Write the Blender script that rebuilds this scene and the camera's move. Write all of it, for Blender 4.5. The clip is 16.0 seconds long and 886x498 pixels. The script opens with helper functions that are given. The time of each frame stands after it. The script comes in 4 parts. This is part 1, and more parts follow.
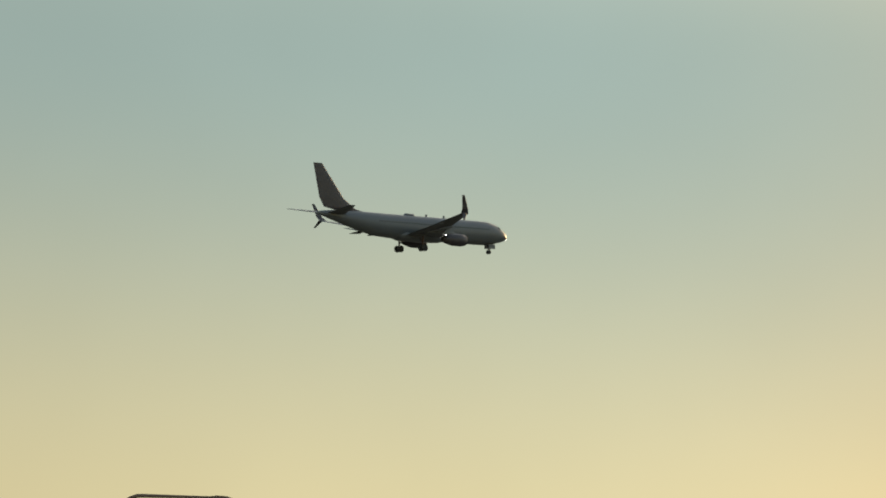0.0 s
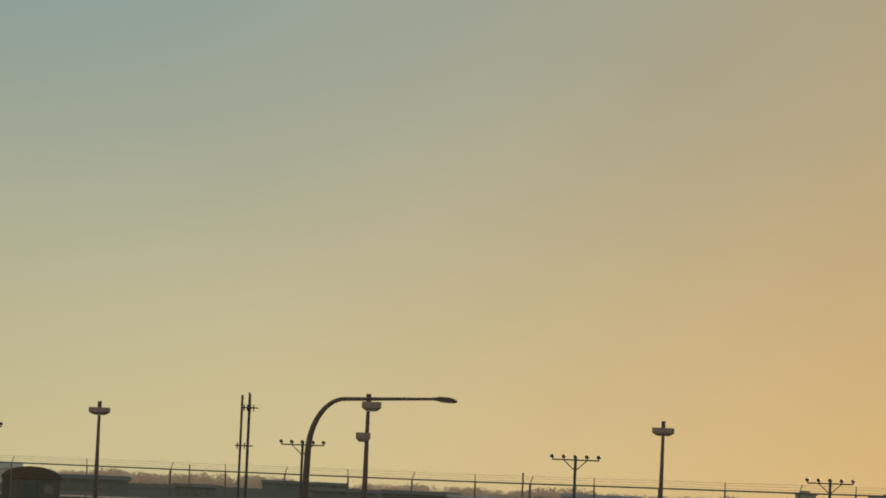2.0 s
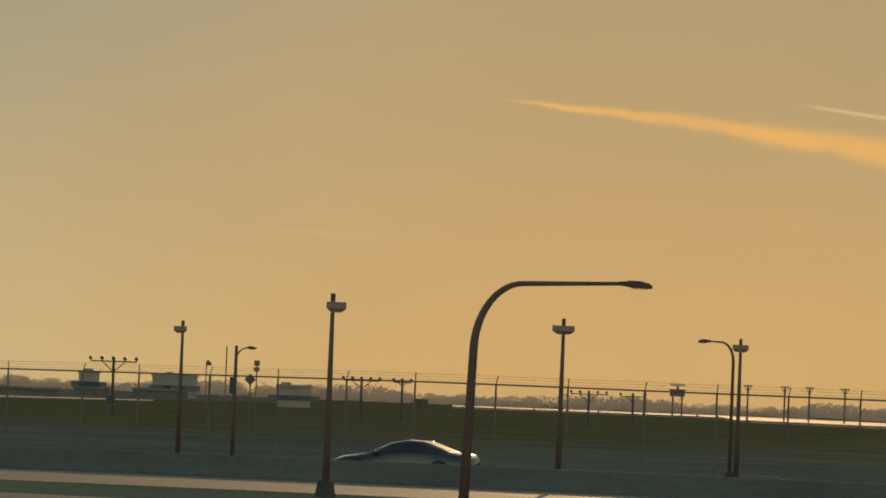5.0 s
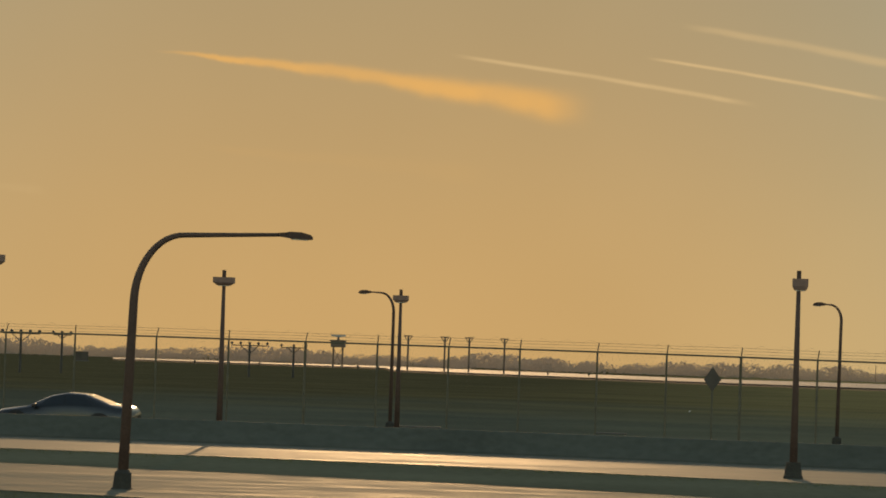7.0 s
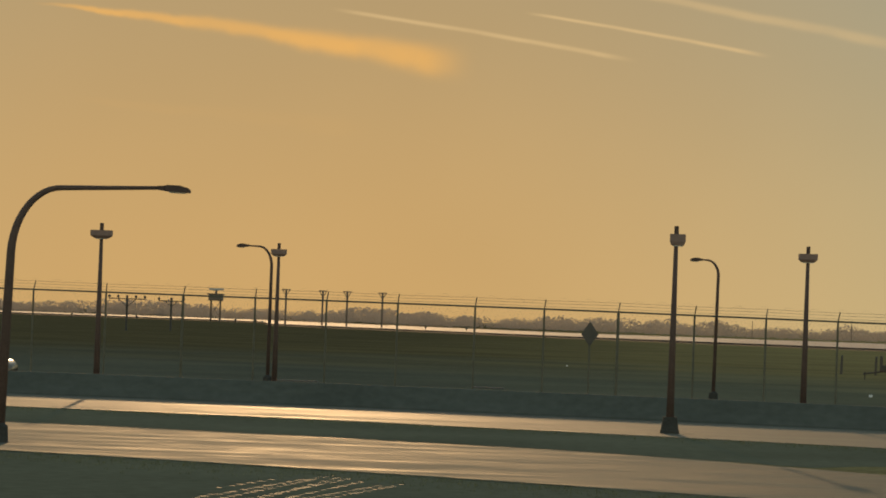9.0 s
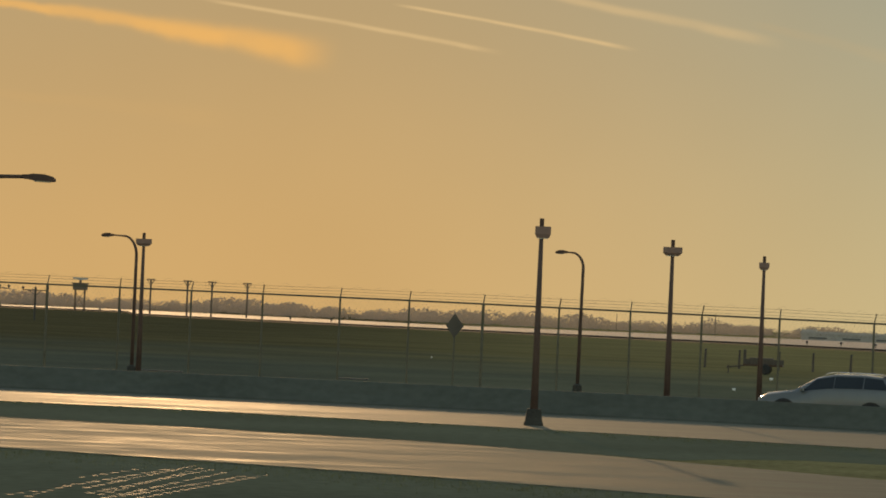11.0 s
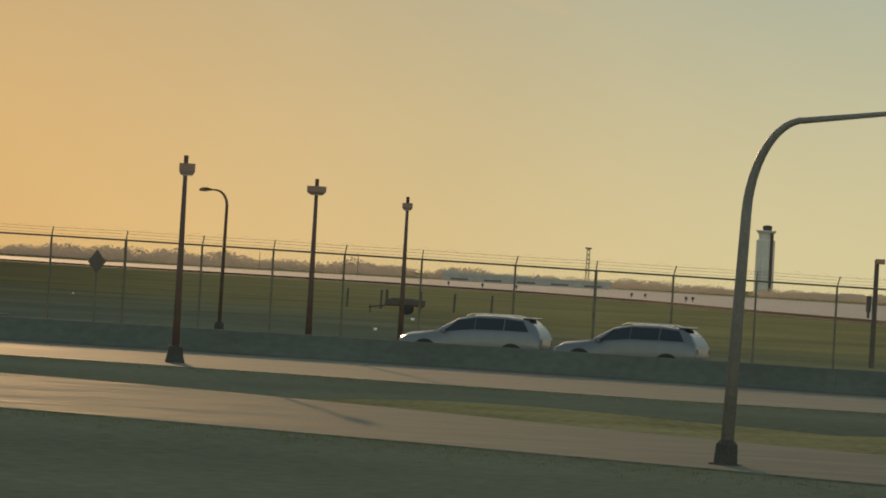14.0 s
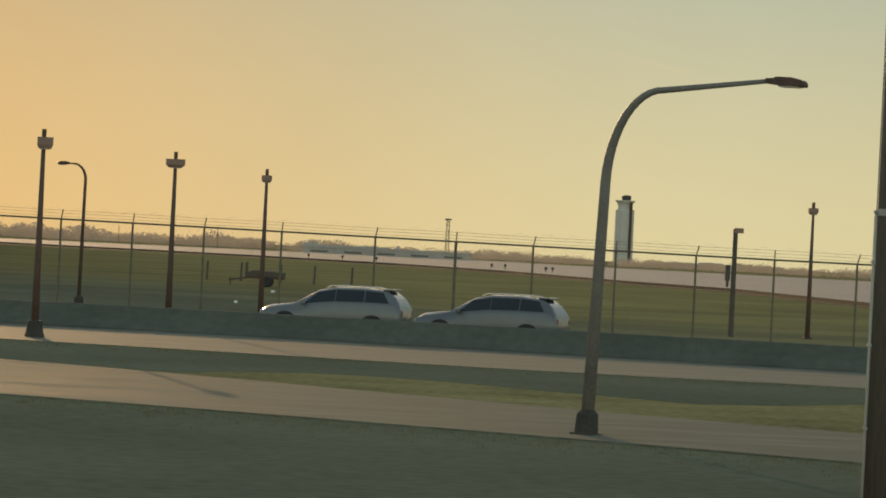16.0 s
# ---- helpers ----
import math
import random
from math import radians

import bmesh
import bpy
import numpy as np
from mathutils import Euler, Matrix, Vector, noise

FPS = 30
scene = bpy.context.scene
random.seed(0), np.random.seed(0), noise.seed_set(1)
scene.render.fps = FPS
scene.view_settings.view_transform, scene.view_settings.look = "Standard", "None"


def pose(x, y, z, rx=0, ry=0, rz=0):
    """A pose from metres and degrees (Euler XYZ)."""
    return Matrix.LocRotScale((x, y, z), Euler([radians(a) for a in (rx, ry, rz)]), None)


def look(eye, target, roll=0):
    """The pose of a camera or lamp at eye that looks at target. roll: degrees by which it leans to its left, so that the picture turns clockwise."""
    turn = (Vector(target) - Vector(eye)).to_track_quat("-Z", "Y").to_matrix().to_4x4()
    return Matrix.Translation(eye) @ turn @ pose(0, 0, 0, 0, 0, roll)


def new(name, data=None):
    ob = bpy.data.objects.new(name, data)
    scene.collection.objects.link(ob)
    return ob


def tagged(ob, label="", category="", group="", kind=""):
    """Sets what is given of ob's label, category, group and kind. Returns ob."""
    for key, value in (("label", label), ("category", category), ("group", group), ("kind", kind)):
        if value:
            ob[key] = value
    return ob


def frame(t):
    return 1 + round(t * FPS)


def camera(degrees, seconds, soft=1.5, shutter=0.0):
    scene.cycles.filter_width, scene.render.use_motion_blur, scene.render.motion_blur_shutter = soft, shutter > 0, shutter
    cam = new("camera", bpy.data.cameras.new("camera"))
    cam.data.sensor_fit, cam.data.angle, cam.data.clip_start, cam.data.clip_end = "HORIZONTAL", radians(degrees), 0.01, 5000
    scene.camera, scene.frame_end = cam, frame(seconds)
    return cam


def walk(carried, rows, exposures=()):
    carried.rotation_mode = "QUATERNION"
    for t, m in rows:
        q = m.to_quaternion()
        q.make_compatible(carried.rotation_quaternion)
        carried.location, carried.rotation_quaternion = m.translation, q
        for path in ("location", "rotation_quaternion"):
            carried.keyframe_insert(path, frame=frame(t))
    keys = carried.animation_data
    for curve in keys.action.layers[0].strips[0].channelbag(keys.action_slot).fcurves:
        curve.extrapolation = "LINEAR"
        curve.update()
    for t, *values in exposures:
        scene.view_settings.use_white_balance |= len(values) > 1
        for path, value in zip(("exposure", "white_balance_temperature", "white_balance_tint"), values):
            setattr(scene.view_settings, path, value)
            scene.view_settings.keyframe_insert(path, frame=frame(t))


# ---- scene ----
# ---- camera: a hand-held pan from one spot, about 2.8 m above the road ----
EYE = Vector((0.0, 0.0, 2.8))
cam = camera(13.0, 16.0, soft=1.8)
PAN = [  # seconds, turn to the right, tilt up, roll (degrees)
    (0, -27.37, 5.06, 2.70), (0.5, -26.49, 5.02, 2.68), (1, -25.705, 4.514, 2.643), (1.5, -22.352, 4.017, 2.528),
    (2, -19.424, 3.538, 2.531), (2.5, -16.903, 3.050, 2.497), (3, -14.804, 2.693, 2.456), (3.5, -13.191, 2.415, 2.419),
    (4, -11.880, 2.203, 2.405), (4.5, -10.487, 2.156, 2.328), (5, -8.831, 2.183, 2.274), (5.2, -8.136, 2.204, 2.276),
    (7.3, -3.444, 1.532, 1.825), (7.5, -3.255, 1.463, 1.798), (8, -2.807, 1.295, 1.927), (10.5, -0.616, 0.888, 2.257),
    (11, 0.000, 0.982, 2.446), (11.5, 0.820, 1.091, 2.682), (12, 1.841, 1.085, 2.985), (12.5, 2.870, 0.903, 3.131),
    (13, 3.775, 0.615, 3.191), (13.5, 4.536, 0.403, 3.254), (14, 5.288, 0.334, 3.260), (14.5, 5.955, 0.340, 3.167),
    (15, 6.601, 0.333, 3.058), (15.5, 7.053, 0.237, 2.909), (16, 7.372, 0.026, 2.833)]


def facing(turn, tilt):
    a, e = radians(turn), radians(tilt)
    return Vector((math.sin(a) * math.cos(e), math.cos(a) * math.cos(e), math.sin(e)))


walk(cam, [(t, look(EYE, EYE + facing(a, e), r)) for t, a, e, r in PAN],
     exposures=[(0, 0.57), (0.5, 0.54), (1, 0.42), (2, 0.10), (2.5, 0.12), (3, -0.05), (3.5, -0.10), (5, -0.05), (7.5, -0.15), (11, -0.05), (11.5, -0.11), (12.5, -0.08), (13, 0.08), (13.5, 0.16), (15, 0.20), (16, 0.31)])

# ---- light: a low evening sun behind the airfield ----
SUN_AZ, SUN_EL = -4.5, 9.0
world = bpy.data.worlds.new("evening_sky")
scene.world = world
world.use_nodes = True
wn, wl = world.node_tree.nodes, world.node_tree.links
wn.clear()
sky = wn.new("ShaderNodeTexSky")
sky.sky_type, sky.sun_disc = "NISHITA", False
sky.sun_elevation, sky.sun_rotation = radians(SUN_EL), radians(SUN_AZ)
sky.air_density, sky.dust_density, sky.ozone_density, sky.altitude = 1.0, 1.0, 1.0, 200


def wmath(op, *ins):
    n = wn.new("ShaderNodeMath")
    n.operation = op
    for k, v in enumerate(ins):
        if isinstance(v, (int, float)):
            n.inputs[k].default_value = v
        else:
            wl.new(v, n.inputs[k])
    return n.outputs[0]


def wramp(v, lo, hi, a=0.0, b=1.0):
    n = wn.new("ShaderNodeMapRange")
    n.interpolation_type = "SMOOTHSTEP"
    for k, x in zip(("From Min", "From Max", "To Min", "To Max"), (lo, hi, a, b)):
        n.inputs[k].default_value = x
    wl.new(v, n.inputs["Value"])
    return n.outputs[0]


def wmix(f, a, b, blend="MIX"):
    n = wn.new("ShaderNodeMix")
    n.data_type, n.blend_type = "RGBA", blend
    for key, v in (("Factor", f), ("A", a), ("B", b)):
        if isinstance(v, tuple):
            n.inputs[key].default_value = (*v, 1)
        elif isinstance(v, (int, float)):
            n.inputs[key].default_value = v
        else:
            wl.new(v, n.inputs[key])
    return n.outputs["Result"]


coord = wn.new("ShaderNodeTexCoord")
xyz = wn.new("ShaderNodeSeparateXYZ")
wl.new(coord.outputs["Generated"], xyz.inputs[0])
AZ = wmath("MULTIPLY", wmath("ARCTAN2", xyz.outputs[0], xyz.outputs[1]), 57.2958)
EL = wmath("MULTIPLY", wmath("ARCSINE", xyz.outputs[2]), 57.2958)
off = wmath("ABSOLUTE", wmath("SUBTRACT", AZ, SUN_AZ))
side = wmath("MAXIMUM", wramp(wmath("SUBTRACT", AZ, SUN_AZ), 1.0, 17.0), wramp(wmath("SUBTRACT", SUN_AZ, AZ), 2.0, 22.0))
high = wramp(EL, -0.8, 8.0)
# hazy evening air low over the horizon: orange round the sun, pale away from it, grey-green above
low_air = wmix(side, (0.63, 0.385, 0.145), (0.555, 0.475, 0.255))
top_air = wmix(side, (0.42, 0.32, 0.175), (0.25, 0.32, 0.29))
air = wmix(high, low_air, top_air)
dim = wn.new("ShaderNodeCombineColor")
for k in range(3):
    wl.new(wramp(off, 14.0, 33.0, 1.07, 0.86), dim.inputs[k])
air = wmix(1.0, air, dim.outputs[0], "MULTIPLY")
drift = wn.new("ShaderNodeTexNoise")
drift.inputs["Scale"].default_value, drift.inputs["Detail"].default_value = 9.0, 3.0
wl.new(coord.outputs["Generated"], drift.inputs["Vector"])
air = wmix(1.0, air, wmix(drift.outputs[0], (0.92, 0.92, 0.92), (1.08, 1.08, 1.08)), "MULTIPLY")
# thin evening contrails: start, end (bearing, height), half widths, strength
fray = wn.new("ShaderNodeTexNoise")
fray.inputs["Scale"].default_value, fray.inputs["Detail"].default_value = 60.0, 4.0
wl.new(coord.outputs["Generated"], fray.inputs["Vector"])
for a0, e0, a1, e1, w0, w1, k, sag in ((-8.2, 4.42, -1.55, 3.73, 0.02, 0.23, 1.0, 0.05), (-3.85, 4.51, 0.85, 3.88, 0.028, 0.036, 0.62, 0.03), (-0.95, 4.56, 2.8, 4.01, 0.022, 0.032, 0.75, 0.02),
                                       (-0.5, 5.06, 5.0, 4.16, 0.045, 0.085, 0.42, 0.03), (-11.5, 2.40, -9.6, 2.30, 0.03, 0.07, 0.10, 0.0), (-7.6, 3.05, -3.0, 2.75, 0.05, 0.16, 0.05, 0.0), (4.3, 4.5, 7.2, 3.9, 0.05, 0.12, 0.06, 0.0), (9.6, 3.05, 11.0, 2.75, 0.03, 0.05, 0.06, 0.0)):
    length = math.hypot(a1 - a0, e1 - e0)
    da, de = (a1 - a0) / length, (e1 - e0) / length
    ra, re = wmath("SUBTRACT", AZ, a0), wmath("SUBTRACT", EL, e0)
    u = wmath("DIVIDE", wmath("ADD", wmath("MULTIPLY", ra, da), wmath("MULTIPLY", re, de)), length)
    bow = wmath("MULTIPLY", wmath("MULTIPLY", u, wmath("SUBTRACT", 1.0, u)), 4 * sag)
    v = wmath("ADD", wmath("ADD", wmath("MULTIPLY", ra, -de), wmath("MULTIPLY", re, da)), wmath("MULTIPLY", wmath("SUBTRACT", fray.outputs[0], 0.5), w1 * 1.0))
    v = wmath("SUBTRACT", v, bow)
    w = wmath("ADD", wmath("MULTIPLY", wmath("POWER", wmath("MAXIMUM", u, 0.0), 1.25), w1 - w0), w0)
    q = wmath("DIVIDE", v, w)
    q2 = wmath("MULTIPLY", q, q)
    m = wmath("EXPONENT", wmath("MULTIPLY", wmath("POWER", q2, 1.4), -1.0))
    m = wmath("MULTIPLY", m, wmath("MULTIPLY", wramp(u, 0.0, 0.14), wramp(u, 0.84, 1.0, 1.0, 0.0)))
    m = wmath("MULTIPLY", m, wmath("MULTIPLY", wramp(fray.outputs[0], 0.3, 0.7, 0.7, 1.05), k))
    air = wmix(m, air, (0.86, 0.47, 0.14) if w1 > 0.1 else (0.80, 0.55, 0.26))
lifted = wmix(1.0, sky.outputs[0], (0.29, 0.247, 0.195), "MULTIPLY")
bg = wn.new("ShaderNodeBackground")
bg.inputs["Strength"].default_value = 1.0
out = wn.new("ShaderNodeOutputWorld")
front = wramp(off, 35.0, 80.0, 1.0, 0.0)
band = wmath("MULTIPLY", wramp(EL, 8.0, 26.0, 1.0, 0.0), front)
wl.new(wmix(band, lifted, air), bg.inputs["Color"])
wl.new(bg.outputs[0], out.inputs["Surface"])
sun = new("sun", bpy.data.lights.new("sun", "SUN"))
sun.data.energy, sun.data.angle, sun.data.color = 1.7, radians(0.6), (1.0, 0.61, 0.28)
sun.matrix_world = look((0, 0, 60), Vector((0, 0, 60)) - facing(SUN_AZ, SUN_EL))


# ---- materials ----
def mat(name, color, rough=0.7, metal=0.0, vary=0.25, scale=3.0, bump=0.0, fine=8.0, spec=0.5, emit=None, stretch=(1, 1, 1), color2=None, rough2=None, through_light=0.0):
    """A procedural surface: two scales of colour change, and a fine relief."""
    m = bpy.data.materials.new(name)
    m.use_nodes = True
    n, l = m.node_tree.nodes, m.node_tree.links
    b = n["Principled BSDF"]
    b.inputs["Roughness"].default_value, b.inputs["Metallic"].default_value = rough, metal
    b.inputs["Specular IOR Level"].default_value = spec
    tc, mp = n.new("ShaderNodeTexCoord"), n.new("ShaderNodeMapping")
    mp.inputs["Scale"].default_value = stretch
    l.new(tc.outputs["Object"], mp.inputs["Vector"])
    big, small = n.new("ShaderNodeTexNoise"), n.new("ShaderNodeTexNoise")
    for t, s in ((big, scale), (small, scale * fine)):
        t.inputs["Scale"].default_value, t.inputs["Detail"].default_value = s, 5
        l.new(mp.outputs[0], t.inputs["Vector"])
    add = n.new("ShaderNodeMath")
    add.operation = "ADD"
    l.new(big.outputs[0], add.inputs[0])
    l.new(small.outputs[0], add.inputs[1])
    ramp = n.new("ShaderNodeMapRange")
    ramp.inputs["From Min"].default_value, ramp.inputs["From Max"].default_value = 0.7, 1.3
    l.new(add.outputs[0], ramp.inputs["Value"])
    mix = n.new("ShaderNodeMix")
    mix.data_type = "RGBA"
    c2 = color2 or tuple(min(1, c * (1 + vary)) for c in color)
    mix.inputs["A"].default_value = (*[c * (1 - vary) for c in color], 1)
    mix.inputs["B"].default_value = (*c2, 1)
    l.new(ramp.outputs[0], mix.inputs["Factor"])
    l.new(mix.outputs["Result"], b.inputs["Base Color"])
    if rough2 is not None:
        rr = n.new("ShaderNodeMapRange")
        for k, x in zip(("From Min", "From Max", "To Min", "To Max"), (0.75, 1.25, rough, rough2)):
            rr.inputs[k].default_value = x
        l.new(add.outputs[0], rr.inputs["Value"])
        l.new(rr.outputs[0], b.inputs["Roughness"])
    if bump:
        bp = n.new("ShaderNodeBump")
        bp.inputs["Strength"].default_value, bp.inputs["Distance"].default_value = min(1, bump), 0.05
        l.new(small.outputs[0], bp.inputs["Height"])
        l.new(bp.outputs[0], b.inputs["Normal"])
    if through_light:  # thin leaves and twigs let the low sun through
        tr, mx = n.new("ShaderNodeBsdfTranslucent"), n.new("ShaderNodeMixShader")
        mx.inputs[0].default_value = through_light
        l.new(mix.outputs["Result"], tr.inputs["Color"])
        l.new(b.outputs[0], mx.inputs[1])
        l.new(tr.outputs[0], mx.inputs[2])
        l.new(mx.outputs[0], n["Material Output"].inputs["Surface"])
    if emit:
        b.inputs["Emission Color"].default_value, b.inputs["Emission Strength"].default_value = (*emit[0], 1), emit[1]
    return m


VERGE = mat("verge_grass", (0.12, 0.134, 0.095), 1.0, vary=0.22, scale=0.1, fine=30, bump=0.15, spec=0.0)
# A lit copy of VERGE: sunlight is put into this grass colour.
LIT_VERGE = mat("sunlit_olive_grass", (0.2, 0.19, 0.095), 1.0, vary=0.4, scale=0.22, fine=18, bump=0.4, spec=0.0)


def field_grass():
    """Airfield grass, painted light: shaded blue-green near the road, sunlit olive beyond, brighter eastward."""
    m = bpy.data.materials.new("field_grass")
    m.use_nodes = True
    n, l = m.node_tree.nodes, m.node_tree.links
    b = n["Principled BSDF"]
    b.inputs["Roughness"].default_value, b.inputs["Specular IOR Level"].default_value = 1.0, 0.0
    tc, sep = n.new("ShaderNodeTexCoord"), n.new("ShaderNodeSeparateXYZ")
    l.new(tc.outputs["Object"], sep.inputs[0])

    def noise_at(scale, detail=4):
        t = n.new("ShaderNodeTexNoise")
        t.inputs["Scale"].default_value, t.inputs["Detail"].default_value = scale, detail
        l.new(tc.outputs["Object"], t.inputs["Vector"])
        return t.outputs[0]

    def calc(op, *ins):
        k = n.new("ShaderNodeMath")
        k.operation = op
        for i, v in enumerate(ins):
            if isinstance(v, (int, float)):
                k.inputs[i].default_value = v
            else:
                l.new(v, k.inputs[i])
        return k.outputs[0]

    def ramp(v, lo, hi, a=0.0, b_=1.0):
        k = n.new("ShaderNodeMapRange")
        k.interpolation_type = "SMOOTHSTEP"
        for key, x in zip(("From Min", "From Max", "To Min", "To Max"), (lo, hi, a, b_)):
            k.inputs[key].default_value = x
        l.new(v, k.inputs["Value"])
        return k.outputs[0]

    def blend(f, a, c, kind="MIX"):
        k = n.new("ShaderNodeMix")
        k.data_type, k.blend_type = "RGBA", kind
        for key, v in (("Factor", f), ("A", a), ("B", c)):
            if isinstance(v, tuple):
                k.inputs[key].default_value = (*v, 1)
            elif isinstance(v, (int, float)):
                k.inputs[key].default_value = v
            else:
                l.new(v, k.inputs[key])
        return k.outputs["Result"]

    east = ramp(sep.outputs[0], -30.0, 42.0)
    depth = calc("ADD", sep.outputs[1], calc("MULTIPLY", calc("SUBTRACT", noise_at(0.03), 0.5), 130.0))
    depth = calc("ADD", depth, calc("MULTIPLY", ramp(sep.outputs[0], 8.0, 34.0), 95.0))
    lit_part = ramp(depth, 165.0, 330.0)
    # Shade and sunlight are put into these two tones, both lighter eastward.
    shade_tone = blend(east, (0.09, 0.104, 0.083), (0.135, 0.147, 0.098))
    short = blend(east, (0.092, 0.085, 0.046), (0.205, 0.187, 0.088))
    tone = blend(lit_part, shade_tone, short)
    coarse, fine = noise_at(0.06, 5), noise_at(1.7, 5)
    tone = blend(1.0, tone, blend(ramp(coarse, 0.3, 0.7), (0.82, 0.83, 0.84), (1.16, 1.15, 1.1)), "MULTIPLY")
    tone = blend(1.0, tone, blend(ramp(fine, 0.3, 0.7), (0.9, 0.9, 0.9), (1.1, 1.1, 1.1)), "MULTIPLY")
    l.new(tone, b.inputs["Base Color"])
    bp = n.new("ShaderNodeBump")
    bp.inputs["Strength"].default_value, bp.inputs["Distance"].default_value = 0.15, 0.05
    l.new(fine, bp.inputs["Height"])
    l.new(bp.outputs[0], b.inputs["Normal"])
    return m


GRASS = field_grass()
# Near-black, so the shade along the taxiway edge is in the colour.
SHADE_SOIL = mat("shade_dark_soil", (0.035, 0.032, 0.026), 0.95, vary=0.3, scale=0.3, fine=10, spec=0.05)
ASPHALT = mat("worn_asphalt", (0.142, 0.148, 0.116), 0.55, vary=0.3, scale=0.6, fine=9, bump=0.15, stretch=(0.09, 1, 1), spec=0.02, rough2=0.88)
ROUGH_ASPHALT = mat("coarse_patched_asphalt", (0.138, 0.145, 0.113), 0.56, vary=0.34, scale=0.75, fine=6, bump=0.4, stretch=(0.16, 1, 1), spec=0.01, rough2=0.96)
DARK_ASPHALT = mat("dark_asphalt", (0.062, 0.064, 0.062), 0.85, vary=0.3, scale=0.25, fine=20, bump=0.4, spec=0.2)
CONCRETE = mat("weathered_concrete", (0.14, 0.13, 0.115), 0.85, vary=0.2, scale=0.7, fine=12, bump=0.3)
# SHED and APRON have distance haze put into their colours.
SHED = mat("haze_toned_sheeting", (0.155, 0.14, 0.115), 0.95, vary=0.12, scale=0.2, fine=9, spec=0.0)
APRON = mat("haze_grey_apron", (0.12, 0.115, 0.095), 1.0, vary=0.3, scale=0.012, fine=9, spec=0.0)
RUNWAY = mat("pale_runway_concrete", (0.15, 0.147, 0.135), 0.74, vary=0.12, scale=0.02, fine=10)
STEEL = mat("galvanised_steel", (0.30, 0.30, 0.30), 0.45, 0.7, vary=0.2, scale=3, fine=10, bump=0.05)
FENCE = mat("weathered_fence_steel", (0.145, 0.133, 0.096), 0.75, vary=0.2, scale=3, spec=0.06)
WET = mat("wet_mud", (0.10, 0.105, 0.085), 0.7, vary=0.3, scale=3, spec=0.05)
BARRIER = mat("grey_green_barrier_concrete", (0.10, 0.11, 0.097), 0.9, vary=0.16, scale=0.5, fine=12, bump=0.25, spec=0.1, stretch=(0.5, 0.5, 1))
FOOTING = mat("dark_footing_concrete", (0.06, 0.058, 0.05), 0.9, vary=0.25, scale=2, fine=10, bump=0.3, spec=0.15)
BROWN = mat("brown_painted_pole", (0.12, 0.08, 0.065), 0.6, vary=0.2, scale=2, fine=12, bump=0.05, spec=0.1)
GREY_BROWN = mat("grey_brown_pole", (0.175, 0.162, 0.146), 0.55, vary=0.22, scale=1.5, fine=14, bump=0.04, spec=0.25)
DULL = mat("dull_brown_metal", (0.085, 0.05, 0.036), 0.6, vary=0.2, scale=3, spec=0.25)
HEADBOX = mat("painted_light_box", (0.26, 0.17, 0.135), 0.55, vary=0.15, scale=4, spec=0.15)
DARK = mat("dark_metal", (0.05, 0.05, 0.05), 0.5, 0.4, vary=0.2, scale=4)
LENS = mat("lamp_lens", (0.5, 0.5, 0.48), 0.15, vary=0.05)
RUBBER = mat("black_rubber", (0.025, 0.025, 0.025), 0.85, vary=0.2, scale=9)
# Distance haze is put into the pale colour of the woods.
FAR_TREES = mat("haze_pale_woods", (0.36, 0.31, 0.265), 0.95, vary=0.05, scale=0.02, fine=12, spec=0.0, through_light=0.5)
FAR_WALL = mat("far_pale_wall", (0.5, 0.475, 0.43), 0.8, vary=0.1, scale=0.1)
# FAR_GREY, HAZY, FAR_STEEL and FAR_WIN hold distance haze in their base colours.
FAR_GREY = mat("far_haze_grey_wall", (0.40, 0.36, 0.32), 0.85, vary=0.1, scale=0.1)
HAZY = mat("haze_brown_wall", (0.31, 0.262, 0.21), 0.95, vary=0.1, scale=0.15, spec=0.0)
FAR_STEEL = mat("far_haze_brown_steel", (0.17, 0.13, 0.10), 0.7, vary=0.15, scale=1.0, spec=0.2)
FAR_WIN = mat("far_haze_grey_window", (0.13, 0.125, 0.115), 0.5, vary=0.1, spec=0.2)
FAR_DARK = mat("far_dark_glass", (0.06, 0.07, 0.08), 0.2, vary=0.1)
WOOD = mat("weathered_wood", (0.09, 0.073, 0.058), 0.85, vary=0.3, scale=2, fine=14, bump=0.4, stretch=(1, 1, 0.1))
# White body, wings and engines take near-black tones that stand for backlit shade.
PLANE_SHADED = mat("aircraft_shaded_white", (0.082, 0.089, 0.10), 0.45, vary=0.06, scale=0.3, fine=10)
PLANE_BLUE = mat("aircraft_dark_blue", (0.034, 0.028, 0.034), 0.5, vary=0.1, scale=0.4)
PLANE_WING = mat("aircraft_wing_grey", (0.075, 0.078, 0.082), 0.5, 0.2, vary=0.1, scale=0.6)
LIGHT_ON = mat("lit_landing_lamp", (1, 0.95, 0.85), 0.3, emit=((1.0, 0.93, 0.8), 14.0))
# White and silver paints are darkened to carry the backlit shade.
CAR_SHADED_WHITE = mat("shaded_white_car_paint", (0.138, 0.15, 0.157), 0.22, vary=0.04)
CAR_DARK = mat("dark_car_paint", (0.022, 0.025, 0.028), 0.16, vary=0.1, spec=0.6)
CAR_SILVER = mat("shaded_silver_car_paint", (0.125, 0.136, 0.145), 0.3, 0.2, vary=0.05)
CAR_GLASS = mat("tinted_car_glass", (0.02, 0.025, 0.03), 0.06, vary=0.1)
